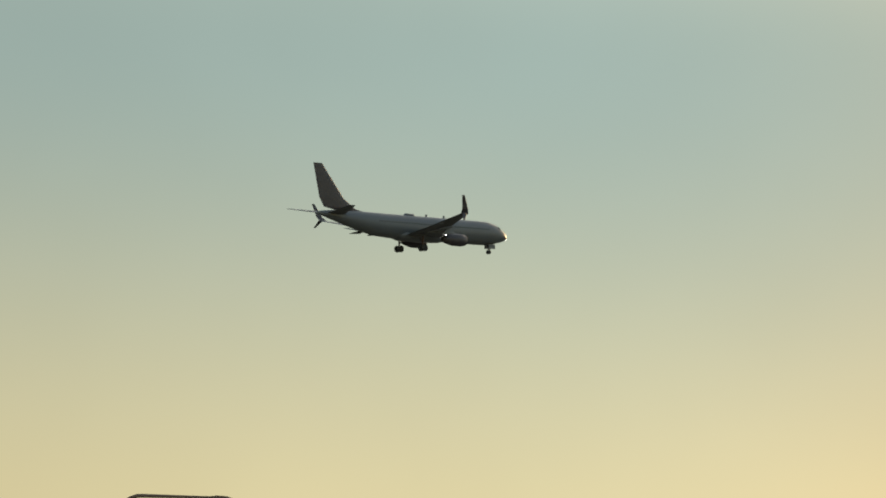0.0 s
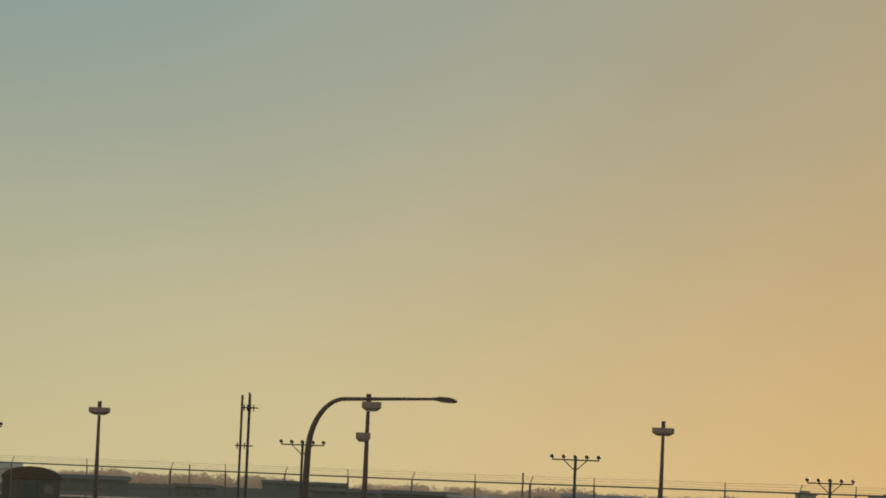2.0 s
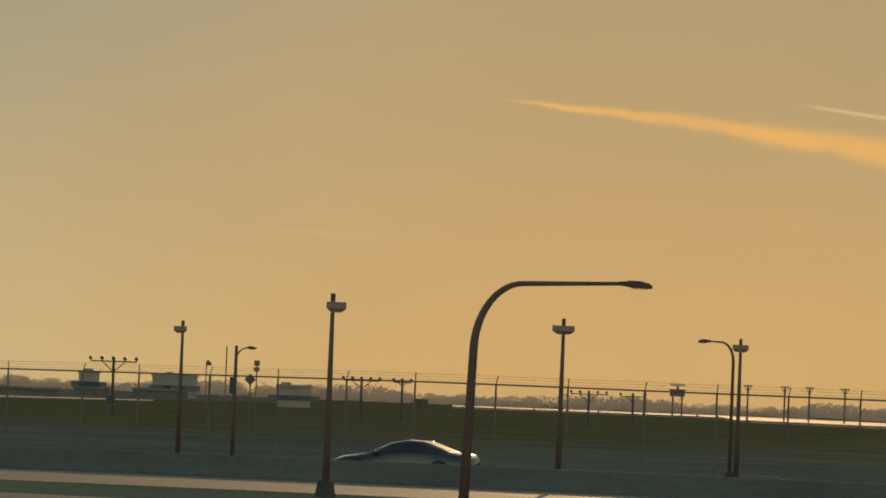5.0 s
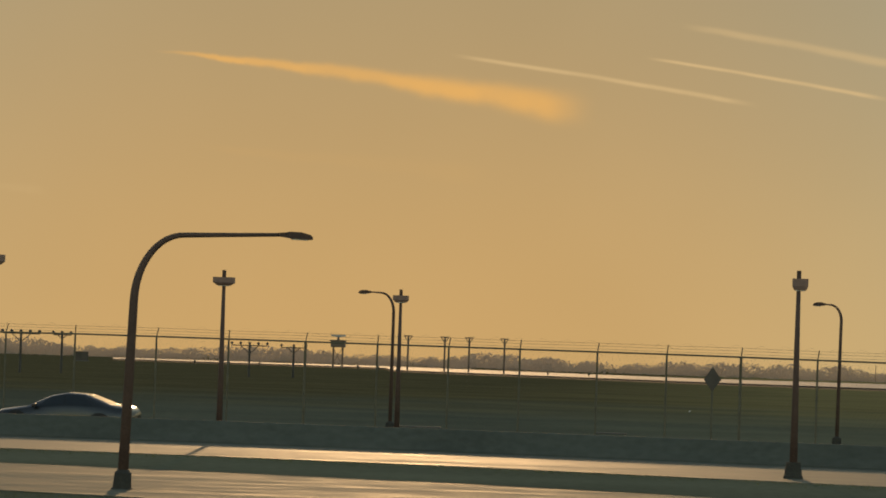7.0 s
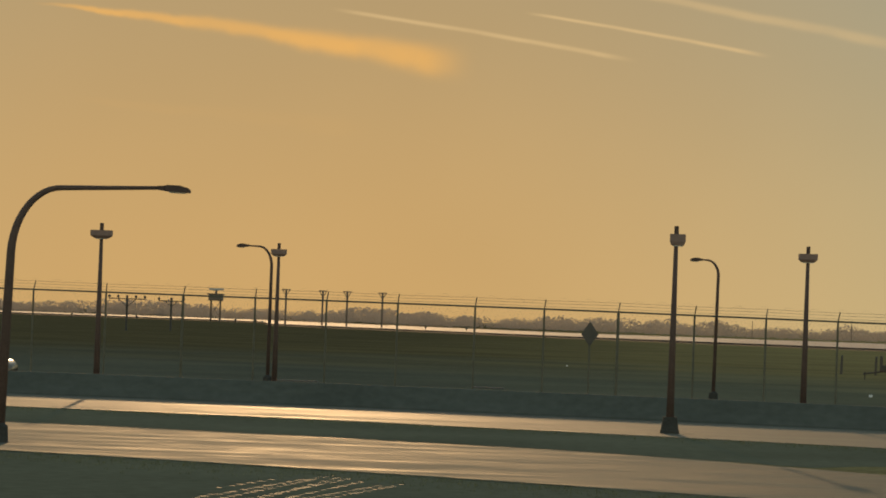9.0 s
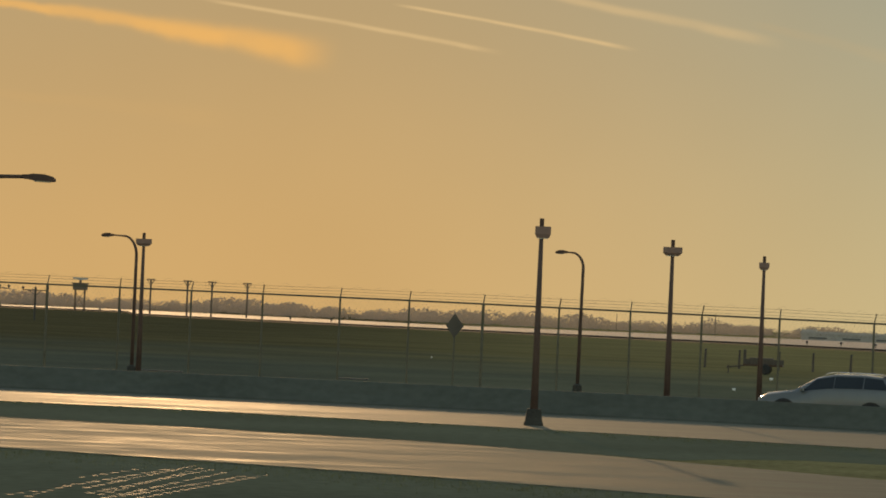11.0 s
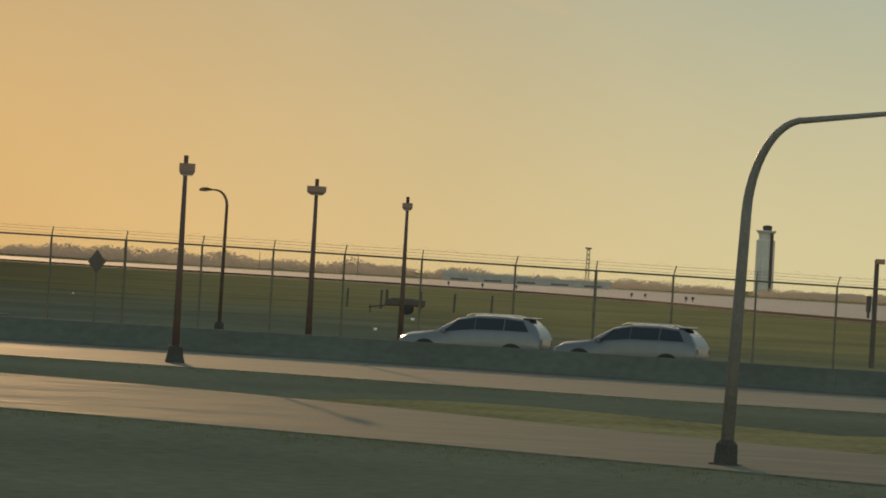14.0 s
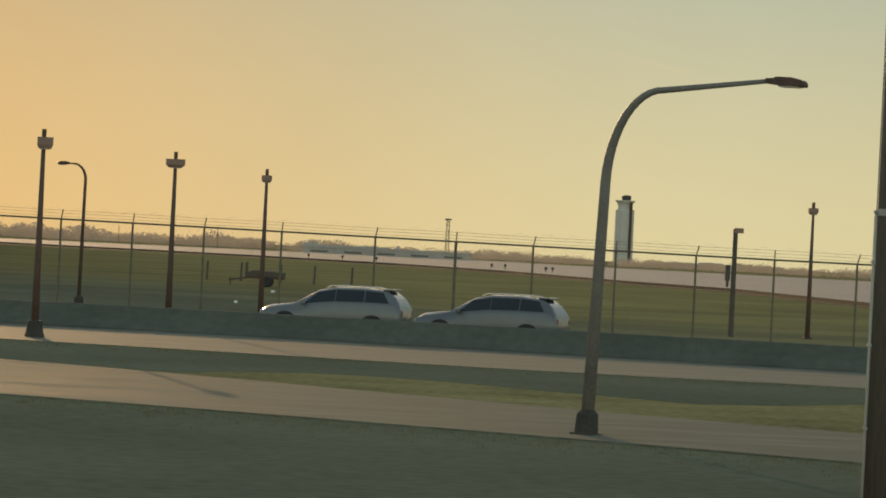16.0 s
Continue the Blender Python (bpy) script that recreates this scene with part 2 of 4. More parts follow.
CHROME = mat("bright_chrome", (0.7, 0.7, 0.7), 0.15, 1.0, vary=0.05)
SIGN_BACK = mat("dull_aluminium_sign_back", (0.10, 0.085, 0.068), 0.7, 0.2, vary=0.15)
PAPER = mat("white_litter", (0.8, 0.8, 0.78), 0.7, vary=0.05)
TUFT = mat("grass_blades", (0.11, 0.13, 0.075), 0.9, vary=0.3, scale=1.5, spec=0.1, through_light=0.35)


# ---- builders ----
def part(name, bm, material, parent=None, label="", smooth=False):
    me = bpy.data.meshes.new(name)
    bm.normal_update()
    bm.to_mesh(me)
    bm.free()
    me.materials.append(material)
    if smooth:
        for p in me.polygons:
            p.use_smooth = True
    ob = new(name, me)
    if parent:
        ob.parent = parent
    if label:
        tagged(ob, label)
    return ob


def empty(name, x, y, z=0.0, turn=0.0, label="", category="", group=""):
    ob = new(name)
    ob.matrix_basis = pose(x, y, z, 0, 0, turn)
    return tagged(ob, label, category, group)


def box(bm, x0, y0, z0, x1, y1, z1, bevel=0.0):
    r = bmesh.ops.create_cube(bm, size=1)
    bmesh.ops.transform(bm, matrix=Matrix.LocRotScale(((x0 + x1) / 2, (y0 + y1) / 2, (z0 + z1) / 2), None, (x1 - x0, y1 - y0, z1 - z0)), verts=r["verts"])
    if bevel:
        es = list({e for v in r["verts"] for e in v.link_edges})
        bmesh.ops.bevel(bm, geom=es, offset=bevel, segments=2, affect="EDGES", profile=0.5)
    return bm


def loft(bm, rings, cap=True):
    rows = [[bm.verts.new(p) for p in r] for r in rings]
    n = len(rows[0])
    for a, b in zip(rows, rows[1:]):
        for i in range(n):
            bm.faces.new((a[i], a[(i + 1) % n], b[(i + 1) % n], b[i]))
    if cap:
        bm.faces.new(rows[0][::-1])
        bm.faces.new(rows[-1])
    bmesh.ops.recalc_face_normals(bm, faces=bm.faces[:])
    return bm


def tube(bm, path, radii, n=10):
    """A tube along points, with a radius at each."""
    pts = [Vector(p) for p in path]
    rings = []
    for i, p in enumerate(pts):
        d = (pts[min(i + 1, len(pts) - 1)] - pts[max(i - 1, 0)]).normalized()
        s = d.cross(Vector((0, 1, 0)) if abs(d.y) < 0.9 else Vector((1, 0, 0))).normalized()
        u = s.cross(d)
        r = radii[i] if isinstance(radii, (list, tuple)) else radii
        rings.append([p + r * (math.cos(k * 2 * math.pi / n) * s + math.sin(k * 2 * math.pi / n) * u) for k in range(n)])
    return loft(bm, rings)


def B():
    return bmesh.new()


def at(az, d):
    return d * math.sin(radians(az)), d * math.cos(radians(az))


# ---- ground and roads ----
def road_y(x):
    """The far roadway's barrier line, a gentle bend."""
    if x < -23:
        return 120.44
    if x > 19:
        return 108.95 - 0.55 * (x - 19)
    return 117 - 0.30 * x - 0.0065 * x * x


def ribbon(name, near, far, z, material, label, category, x0=-190, x1=130, thick=0.25, step=3.0):
    """A paved strip between two distances in front of the barrier line, with its edges."""
    rings, x = [], x0
    while x <= x1 + 0.01:
        a, b = road_y(x) + near(x), road_y(x) + far(x)
        rings.append([(x, a, z - thick), (x, a, z), (x, b, z), (x, b, z - thick)])
        x += step
    return tagged(part(name, loft(B(), rings), material), label, category, kind="structure")


bm = B()
bmesh.ops.create_grid(bm, x_segments=60, y_segments=60, size=4700)
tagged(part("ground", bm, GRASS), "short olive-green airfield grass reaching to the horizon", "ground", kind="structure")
def near_edge(x):
    """The near road's kerb side, as a y."""
    return 66.8 - 0.72 * x - 0.011 * x * x if x > -30 else 78.5


def far_edge(x):
    """The near road's other side; it narrows eastward."""
    return float(np.interp(x, (-60, -30, -15, -6, 0, 4, 7, 10.5, 15.6, 30), (99, 94.5, 91.3, 88.3, 84.9, 80.8, 76.4, 71.3, 65.3, 48)))


def lanes_edge(x):
    """The near side of the far lanes, as an offset from the barrier line."""
    return float(np.interp(x, (-20, -8, 0, 9, 15, 21, 40), (-15.2, -15.8, -17.2, -18.6, -18.9, -16.8, -16)))


def shade_edge(x):
    """Where the median's painted shade meets the sunlit-coloured grass beside the near road."""
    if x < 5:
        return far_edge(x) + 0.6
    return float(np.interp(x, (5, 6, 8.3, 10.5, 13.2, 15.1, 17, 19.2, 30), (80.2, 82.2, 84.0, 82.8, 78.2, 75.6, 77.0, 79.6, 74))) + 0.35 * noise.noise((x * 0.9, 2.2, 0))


ribbon("verge", lambda x: -110, lambda x: near_edge(x) - 0.5 - road_y(x), 0.012, VERGE, "dark green grass verge beside the road", "verge", thick=0.3)
# Sunlight on this strip and shade on the median are put into colours.
ribbon("median_edge", lambda x: far_edge(x) + 0.4 - road_y(x), lambda x: shade_edge(x) + 3.0 - road_y(x), 0.012, LIT_VERGE, "olive grass between the near road and the median, coloured as sunlit", "verge", x0=2, x1=60, thick=0.3, step=1.0)
ribbon("median", lambda x: shade_edge(x) - road_y(x), lambda x: lanes_edge(x) - 0.4, 0.018, VERGE, "grass median between the roads, shade put into its dark colour", "median", thick=0.3, step=1.0)
ribbon("near_road", lambda x: near_edge(x) - road_y(x), lambda x: far_edge(x) - road_y(x), 0.03, ROUGH_ASPHALT, "worn patched asphalt road with an evening sheen", "road", x0=-120, x1=60)
ribbon("far_road_near_lanes", lanes_edge, lambda x: -0.9, 0.03, ASPHALT, "worn asphalt lanes with an evening sheen", "road")
ribbon("far_road", lambda x: 1.6, lambda x: 19, 0.028, DARK_ASPHALT, "dark asphalt roadway behind the concrete barrier", "road")
# concrete safety barrier along the far roadway, cast in sections
barrier = empty("concrete_barrier", 0, 0, 0, 0, "long grey-green concrete safety barrier beside the roadway", "barrier")
CAST = ((-0.30, 0.0), (-0.30, 0.07), (-0.19, 0.33), (-0.085, 0.70), (-0.07, 0.72), (0.07, 0.72), (0.085, 0.70), (0.19, 0.33), (0.30, 0.07), (0.30, 0.0))
x = -118.0
while x < 84:
    x1 = x + 5.8
    a, b = Vector((x, road_y(x) - 0.55, 0)), Vector((x1, road_y(x1) - 0.55, 0))
    along = (b - a).normalized()
    out_ = Vector((-along.y, along.x, 0))
    a, b = a + along * 0.005, b - along * 0.005
    lift = 0.018 * noise.noise((x * 0.37, 2.1, 0))
    part("barrier_section", loft(B(), [[p + out_ * u + Vector((0, 0, z + (lift if z > 0.3 else 0.0))) for u, z in CAST] for p in (a, b)]), BARRIER, barrier)
    x = x1


# ---- chain-link fence ----
def fence_y(x):
    return 150 - 0.38 * x


def fence_top(x):
    return float(np.interp(x, (-60, -25, 0, 30, 50), (3.22, 3.42, 3.33, 3.06, 3.0)))


fence = empty("chain_link_fence", 0, 0, 0, 0, "tall galvanised chain-link fence topped with barbed wire", "fence")
POSTS = (-30.0, -28.9, -27.8, -26.7, -25.6, -24.5, -23.28, -22.47, -21.6, -20.67, -19.73, -18.8, -17.99, -17.05, -16.1, -15.13, -14.04, -13.22, -12.18, -11.18, -10.17, -9.16, -7.97, -6.91, -5.78, -4.72,
         -3.67, -2.62, -1.48, -0.46, 0.63, 1.75, 2.8, 3.85, 4.99, 6.37, 7.56, 8.7, 9.92, 11.1, 12.25, 13.46, 14.6, 15.8, 17.0)
xs = [150 * math.tan(radians(a)) / (1 + 0.38 * math.tan(radians(a))) for a in POSTS]
for i, x in enumerate(xs):
    y, zt = fence_y(x), fence_top(x)
    thick = 0.055 if i % 6 == 0 else 0.04
    bm = tube(B(), [(x, y, 0), (x, y, zt)], thick, 8)
    tube(bm, [(x, y, zt), (x + 0.05, y - 0.22 if i % 2 else y + 0.2, zt + 0.36)], 0.022, 6)
    part("fence_post", bm, FENCE, fence)
for a, b in zip(xs, xs[1:]):
    part("top_rail", tube(B(), [(a, fence_y(a), fence_top(a)), (b, fence_y(b), fence_top(b))], 0.035, 6), FENCE, fence)
for k, (dz, dy) in enumerate(((0.12, 0.07), (0.24, 0.14), (0.35, 0.2))):
    part("barbed_wire", tube(B(), [(x, fence_y(x) + dy, fence_top(x) + dz - 0.02 * (i % 2)) for i, x in enumerate(xs)], 0.005, 4), FENCE, fence)
coil = [(xs[0] + i * 0.12, fence_y(xs[0] + i * 0.12) + 0.14 * math.cos(i * 0.8), fence_top(xs[0] + i * 0.12) + 0.33 + 0.12 * math.sin(i * 0.8)) for i in range(int((xs[-1] - xs[0]) / 0.12))]
part("razor_wire_coil", tube(B(), coil, 0.0022, 3), FENCE, fence, "loose coil of thin razor wire")
mesh_v, mesh_f = [], []
for a in np.arange(xs[0], xs[-1], 0.16):
    for s in (-1, 1):
        h = fence_top(a) - 0.05
        run = h * 0.6 * s
        for (px, pz) in ((a, 0.05), (a + run, h)):
            mesh_v += [(px - 0.0014, fence_y(px), pz), (px + 0.0014, fence_y(px), pz), (px, fence_y(px) + 0.0025, pz)]
        n0 = len(mesh_v) - 6
        mesh_f += [(n0, n0 + 1, n0 + 4, n0 + 3), (n0 + 1, n0 + 2, n0 + 5, n0 + 4), (n0 + 2, n0, n0 + 3, n0 + 5)]
me = bpy.data.meshes.new("chain_link")
me.from_pydata(mesh_v, [], mesh_f)
me.materials.append(FENCE)
ob = new("chain_link", me)
ob.parent = fence
tagged(ob, "diagonal wire mesh", kind="stuff")


# ---- street lamps with a swept arm ----
def street_lamp(az, d, top, turn, arm=2.2, rise=2.0, reach=0.95, drop=1.35, material=BROWN, r0=0.11, head=0.62, lean=1.6, group="street lamps along the road"):
    x, y = at(az, d)
    lamp = empty("street_lamp", x, y, 0, turn, "brown street lamp with a swept arm and flat lamp head", "street lamp", group)
    lamp.matrix_basis = pose(x, y, 0.0) @ Matrix.Rotation(radians(lean), 4, "Y") @ Matrix.Rotation(radians(turn), 4, "Z")
    path, rad = [(0, 0, 0.06), (0, 0, top - drop)], [r0, r0 * 0.78]
    for k in range(1, 13):
        a = k / 12 * math.pi / 2
        path.append((reach * (1 - math.cos(a)), 0, top - drop + drop * math.sin(a)))
        rad.append(r0 * (0.78 - 0.3 * k / 12))
    tip = (reach + arm, 0, top + arm * math.tan(radians(rise)))
    path.append(tip)
    rad.append(r0 * 0.34)
    part("pole", tube(B(), path, rad, 14), material, lamp, smooth=True)
    bm = box(B(), -0.2, -0.2, 0.0, 0.2, 0.2, 0.05, 0.01)
    tube(bm, [(0, 0, 0.05), (0, 0, 0.35), (0, 0, 0.42)], [0.19, 0.17, r0], 12)
    part("base", bm, FOOTING, lamp, "dark concrete base")
    tx, tz = tip[0], tip[2]
    s = head / 0.62
    rings = []
    for u, w, h0, h1 in ((-0.05, 0.05, -0.04, 0.04), (0.08, 0.08, -0.05, 0.05), (0.16, 0.15, -0.06, 0.07), (0.40, 0.16, -0.07, 0.07), (0.57, 0.13, -0.07, 0.03), (0.62, 0.08, -0.06, -0.01)):
        rings.append([(tx + u * s, -w, tz + h0), (tx + u * s, w, tz + h0), (tx + u * s, w * 0.8, tz + h1), (tx + u * s, -w * 0.8, tz + h1)])
    part("lamp_head", loft(B(), rings), DULL, lamp, "flat grey lamp head")
    part("lens", box(B(), tx + 0.2 * s, -0.12, tz - 0.085, tx + 0.52 * s, 0.12, tz - 0.068), LENS, lamp, "clear lamp lens")
    return lamp


street_lamp(-32.12, 108, 5.12, 2)
street_lamp(-21.33, 106, 5.17, 2, arm=2.5, drop=1.45, reach=1.0, rise=3.5)
street_lamp(-8.40, 78, 5.17, 2, arm=1.93, rise=3.6)
street_lamp(9.61, 61.2, 5.50, -34, arm=1.75, rise=7.4, material=GREY_BROWN, reach=0.88, drop=1.5, r0=0.105)
# small lamps near the fence
street_lamp(-4.50, 149, 5.33, 180, arm=0.42, rise=2, reach=0.5, drop=0.75, r0=0.075, head=0.45, lean=0, group="small lamps by the fence")
street_lamp(2.06, 149, 5.42, 180, lean=0.5, arm=0.2, rise=2, reach=0.45, drop=0.6, r0=0.075, head=0.45, group="small lamps by the fence")
street_lamp(-30.35, 150, 4.55, 0, arm=0.35, rise=8, reach=0.3, drop=0.4, r0=0.07, head=0.5, group="small lamps by the fence")


# a straight lamp post with a curved bracket and a switch cabinet
x, y = at(-11.81, 150)
bl = empty("bracket_lamp", x, y, 0, 0, "straight brown lamp post with a curved bracket and cabinet", "street lamp")
part("pole", tube(B(), [(0, 0, 0.0), (0, 0, 4.48)], [0.085, 0.062], 12), BROWN, bl, smooth=True)
part("base_plate", box(B(), -0.16, -0.16, 0.0, 0.16, 0.16, 0.05, 0.01), DULL, bl)
part("bracket", tube(B(), [(0.05, 0, 4.14), (0.14, 0, 4.27), (0.26, 0, 4.36), (0.4, 0, 4.4), (0.5, 0, 4.41)], [0.03, 0.028, 0.026, 0.026, 0.024], 8), BROWN, bl, smooth=True)
part("lamp_head", loft(B(), [[(u, -wd, 4.41 + lo), (u, wd, 4.41 + lo), (u, wd * 0.7, 4.41 + hi), (u, -wd * 0.7, 4.41 + hi)] for u, wd, lo, hi in ((0.42, 0.05, -0.03, 0.03), (0.52, 0.11, -0.05, 0.07), (0.68, 0.12, -0.05, 0.05), (0.8, 0.06, -0.03, 0.0))]), DULL, bl, "flat dark lamp head")
part("lens", box(B(), 0.52, -0.08, 4.345, 0.7, 0.08, 4.358), LENS, bl, "clear lamp lens")
part("cabinet", box(B(), -0.17, -0.24, 2.62, 0.08, -0.06, 3.26, 0.02), DARK, bl, "dark switch cabinet strapped to the post")
for z in (2.75, 3.1):
    part("strap", tube(B(), [(0, 0, z), (0, 0, z + 0.04)], 0.1, 12), STEEL, bl)


# ---- tall light posts with box heads ----
def light_post(az, d, head_z, shape="wide", turn=0, second=False):
    x, y = at(az, d)
    post = empty("light_post", x, y, 0, turn, "tall tapered steel post with a box-shaped light head", "light post", "light posts across the airfield road")
    part("post", tube(B(), [(0, 0, 0.02), (0, 0, head_z + 0.30)], [0.108, 0.05], 12), BROWN, post, smooth=True)
    part("cap", box(B(), -0.058, -0.058, head_z + 0.12, 0.058, 0.058, head_z + 0.36, 0.01), DULL, post)
    if d < 116:
        bm = box(B(), -0.25, -0.25, 0, 0.25, 0.25, 0.12, 0.02)
        loft(bm, [[(-w, -w, z), (w, -w, z), (w, w, z), (-w, w, z)] for w, z in ((0.23, 0.12), (0.18, 0.46))])
        part("footing", bm, FOOTING, post, "dark concrete footing")
    else:
        part("base_plate", box(B(), -0.16, -0.16, 0, 0.16, 0.16, 0.06, 0.01), DULL, post)
    w0, w1, x0 = {"wide": (0.33, 0.24, 0.0), "mid": (0.29, 0.24, 0.0), "small": (0.18, 0.15, 0.0), "box": (0.205, 0.19, 0.04), "side": (0.24, 0.17, 0.1), "left": (0.23, 0.16, -0.1)}[shape]
    h = 0.26 if shape != "box" else 0.30

    def head(z, dx, k):
        rings = [[(dx - w, -w * 0.7, zz), (dx + w, -w * 0.7, zz), (dx + w, w * 0.7, zz), (dx - w, w * 0.7, zz)] for w, zz in ((w1 * k * 0.85, z - h / 2), (w0 * k, z - h / 6), (w0 * k, z + h / 2))]
        part("light_head", loft(B(), rings), HEADBOX, post, "faded boxy light housing")
        part("lens", box(B(), dx - w1 * k * 0.7, -w1 * k * 0.5, z - h / 2 - 0.02, dx + w1 * k * 0.7, w1 * k * 0.5, z - h / 2 - 0.003), LENS, post)

    head(head_z, x0, 1.0)
    if second:
        head(head_z - 0.9, -0.12, 0.75)
    return post


for az, d, shape in ((-29.16, 123, "wide"), (-31.45, 160, "mid"), (-24.36, 143, "wide"), (-16.07, 133, "wide"), (-12.61, 156, "left"), (-10.42, 104, "side"), (-7.01, 124, "wide"), (-4.40, 148, "mid"),
                     (1.44, 102, "box"), (3.38, 121, "mid"), (4.73, 142, "small"), (12.78, 156, "small"), (-27.68, 205, "small")):
    light_post(az, d, 5.1 if d != 143 else 5.12, shape)
light_post(-20.42, 113, 5.12, "side", second=True)


# ---- approach-light masts behind the fence ----
def approach_mast(az, d, z, half=2.1, lamps=5, tall=True):
    x, y = at(az, d)
    m = empty("approach_light_mast", x, y, 0, 0, "slender approach-light mast with a bar of lamps", "light mast", "approach lights on the airfield")
    part("mast", tube(B(), [(0, 0, 0), (0, 0, z + 0.15)], 0.13, 8), DARK, m)
    part("crossbar", tube(B(), [(-half, 0, z), (half, 0, z)], 0.06, 6), DARK, m)
    for s in (-1, 1):
        part("brace", tube(B(), [(0, 0, z - half * 0.45), (s * half * 0.5, 0, z - 0.03)], 0.045, 6), DARK, m)
    for k in range(lamps):
        u = -half + 2 * half * k / (lamps - 1)
        bm = tube(B(), [(u, 0, z), (u, 0, z + 0.16)], 0.05, 6)
        tube(bm, [(u, 0.14, z + 0.28), (u, 0.05, z + 0.28), (u, -0.16, z + 0.28)], [0.06, 0.16, 0.17], 10)
        part("lamp", bm, DARK, m)
    return m


approach_mast(-26.07, 372, 6.9)
approach_mast(-31.35, 390, 7.4)
approach_mast(-21.36, 360, 6.35)
approach_mast(-17.34, 336, 5.85)
approach_mast(-13.60, 350, 4.85)
approach_mast(-9.95, 420, 4.25, half=2.0)
approach_mast(-9.35, 440, 4.3, half=1.0, lamps=3)
approach_mast(-6.6, 480, 3.9, half=2.2)
approach_mast(-5.95, 500, 3.85, half=1.6, lamps=3)


# ---- airfield masts, far things ----
def pole_thing(name, az, d, top, r, label, category, material=DARK, extra=None):
    x, y = at(az, d)
    t = empty(name, x, y, 0, 0, label, category)
    part("shaft", tube(B(), [(0, 0, 0), (0, 0, top)], r, 8), material, t)
    if extra:
        extra(t, top)
    return t


def lattice(az, d, top, w, label, bars=9):
    x, y = at(az, d)
    t = empty("lattice_tower", x, y, 0, 12, label, "tower")
    corners = [(-w, -w), (w, -w), (w, w), (-w, w)]
    for cx, cy in corners:
        part("leg", tube(B(), [(cx, cy, 0), (cx * 0.7, cy * 0.7, top)], w * 0.12, 5), DARK, t)
    for k in range(bars):
        z0, z1 = top * k / bars, top * (k + 1) / bars
        for a, b in zip(corners, corners[1:] + corners[:1]):
            s0, s1 = 1 - 0.3 * k / bars, 1 - 0.3 * (k + 1) / bars
            part("brace", tube(B(), [(a[0] * s0, a[1] * s0, z0), (b[0] * s1, b[1] * s1, z1)], w * 0.07, 4), DARK, t)
    part("platform", box(B(), -w * 1.5, -w * 1.5, top - 0.5, w * 1.5, w * 1.5, top), DARK, t)
    return t


# antenna group: three tall tubes tied by two racks
x, y = at(-22.22, 400)
ant = empty("antenna_group", x, y, 0, 0, "group of tall dark antenna tubes tied by racks", "antenna")
for dx, dy, top, r in ((-0.42, 0, 11.6, 0.13), (0.22, 0.3, 11.9, 0.09), (0.55, -0.2, 11.7, 0.09)):
    part("tube", tube(B(), [(dx, dy, 0), (dx, dy, top)], r, 8), DARK, ant)
for z, x0, x1 in ((10.3, -0.2, 1.2), (6.4, -0.8, 0.8)):
    bm = box(B(), x0, -0.5, z - 0.06, x1, 0.5, z + 0.06)
    for k in range(4):
        u = x0 + (x1 - x0) * (k + 0.5) / 4
        box(bm, u - 0.05, -0.4, z - 0.35, u + 0.05, -0.3, z + 0.3)
    part("rack", bm, DARK, ant)

lattice(7.43, 1250, 13.2, 0.55, "thin far radio tower of steel lattice")


def vtop(t, top):
    for s in (-1, 1):
        part("arm", tube(B(), [(0, 0, top - 1.4), (s * 0.9, 0, top)], 0.09, 5), FAR_STEEL, t)
    part("lamp_bar", box(B(), -1.0, -0.15, top - 0.1, 1.0, 0.15, top + 0.12), FAR_STEEL, t)


for az in (-4.27, -3.73, -3.37, -2.85):
    pole_thing("apron_light_mast", az, 900, 8.3, 0.22, "far apron light mast with a spreading top", "light mast", FAR_STEEL, extra=vtop)
for az, d, top in ((-18.1, 420, 5.0), (-11.95, 600, 9.3), (-23.0, 500, 4.6), (4.05, 1200, 7.0), (2.6, 1200, 5.6)):
    pole_thing("thin_mast", az, d, top, 0.1, "thin dark far-off mast", "mast", FAR_STEEL)

x, y = at(-12.24, 500)
dm = empty("dish_mast", x, y, 0, 0, "thin mast carrying a small dish aerial", "mast")
part("shaft", tube(B(), [(0, 0, 0), (0, 0, 6.1)], 0.07, 8), FAR_STEEL, dm)
part("dish", tube(B(), [(0.05, 0, 5.75), (0.2, 0.1, 5.95), (0.34, 0.2, 6.1)], [0.08, 0.34, 0.42], 12), FAR_STEEL, dm, "small tilted dish")

# radar cab on a stand
x, y = at(-5.30, 1000)
cab = empty("radar_cab", x, y, 0, 0, "dark far radar cabin on a steel stand", "radar cabin")
for sx in (-1.2, 1.2):
    for sy in (-1.2, 1.2):
        part("leg", tube(B(), [(sx, sy, 0), (sx, sy, 5.4)], 0.13, 6), FAR_STEEL, cab)
    part("cross_brace", tube(B(), [(sx, -1.2, 1.0), (-sx, -1.2, 5.2)], 0.07, 5), FAR_STEEL, cab)
part("cabin", box(B(), -1.8, -1.6, 5.4, 1.8, 1.6, 7.0, 0.1), FAR_STEEL, cab)
part("roof_deck", box(B(), -2.1, -1.8, 6.95, 2.1, 1.8, 7.2), FAR_STEEL, cab)
part("antenna_mast", tube(B(), [(0, 0, 7.2), (0, 0, 8.1)], [0.35, 0.25], 8), FAR_STEEL, cab)
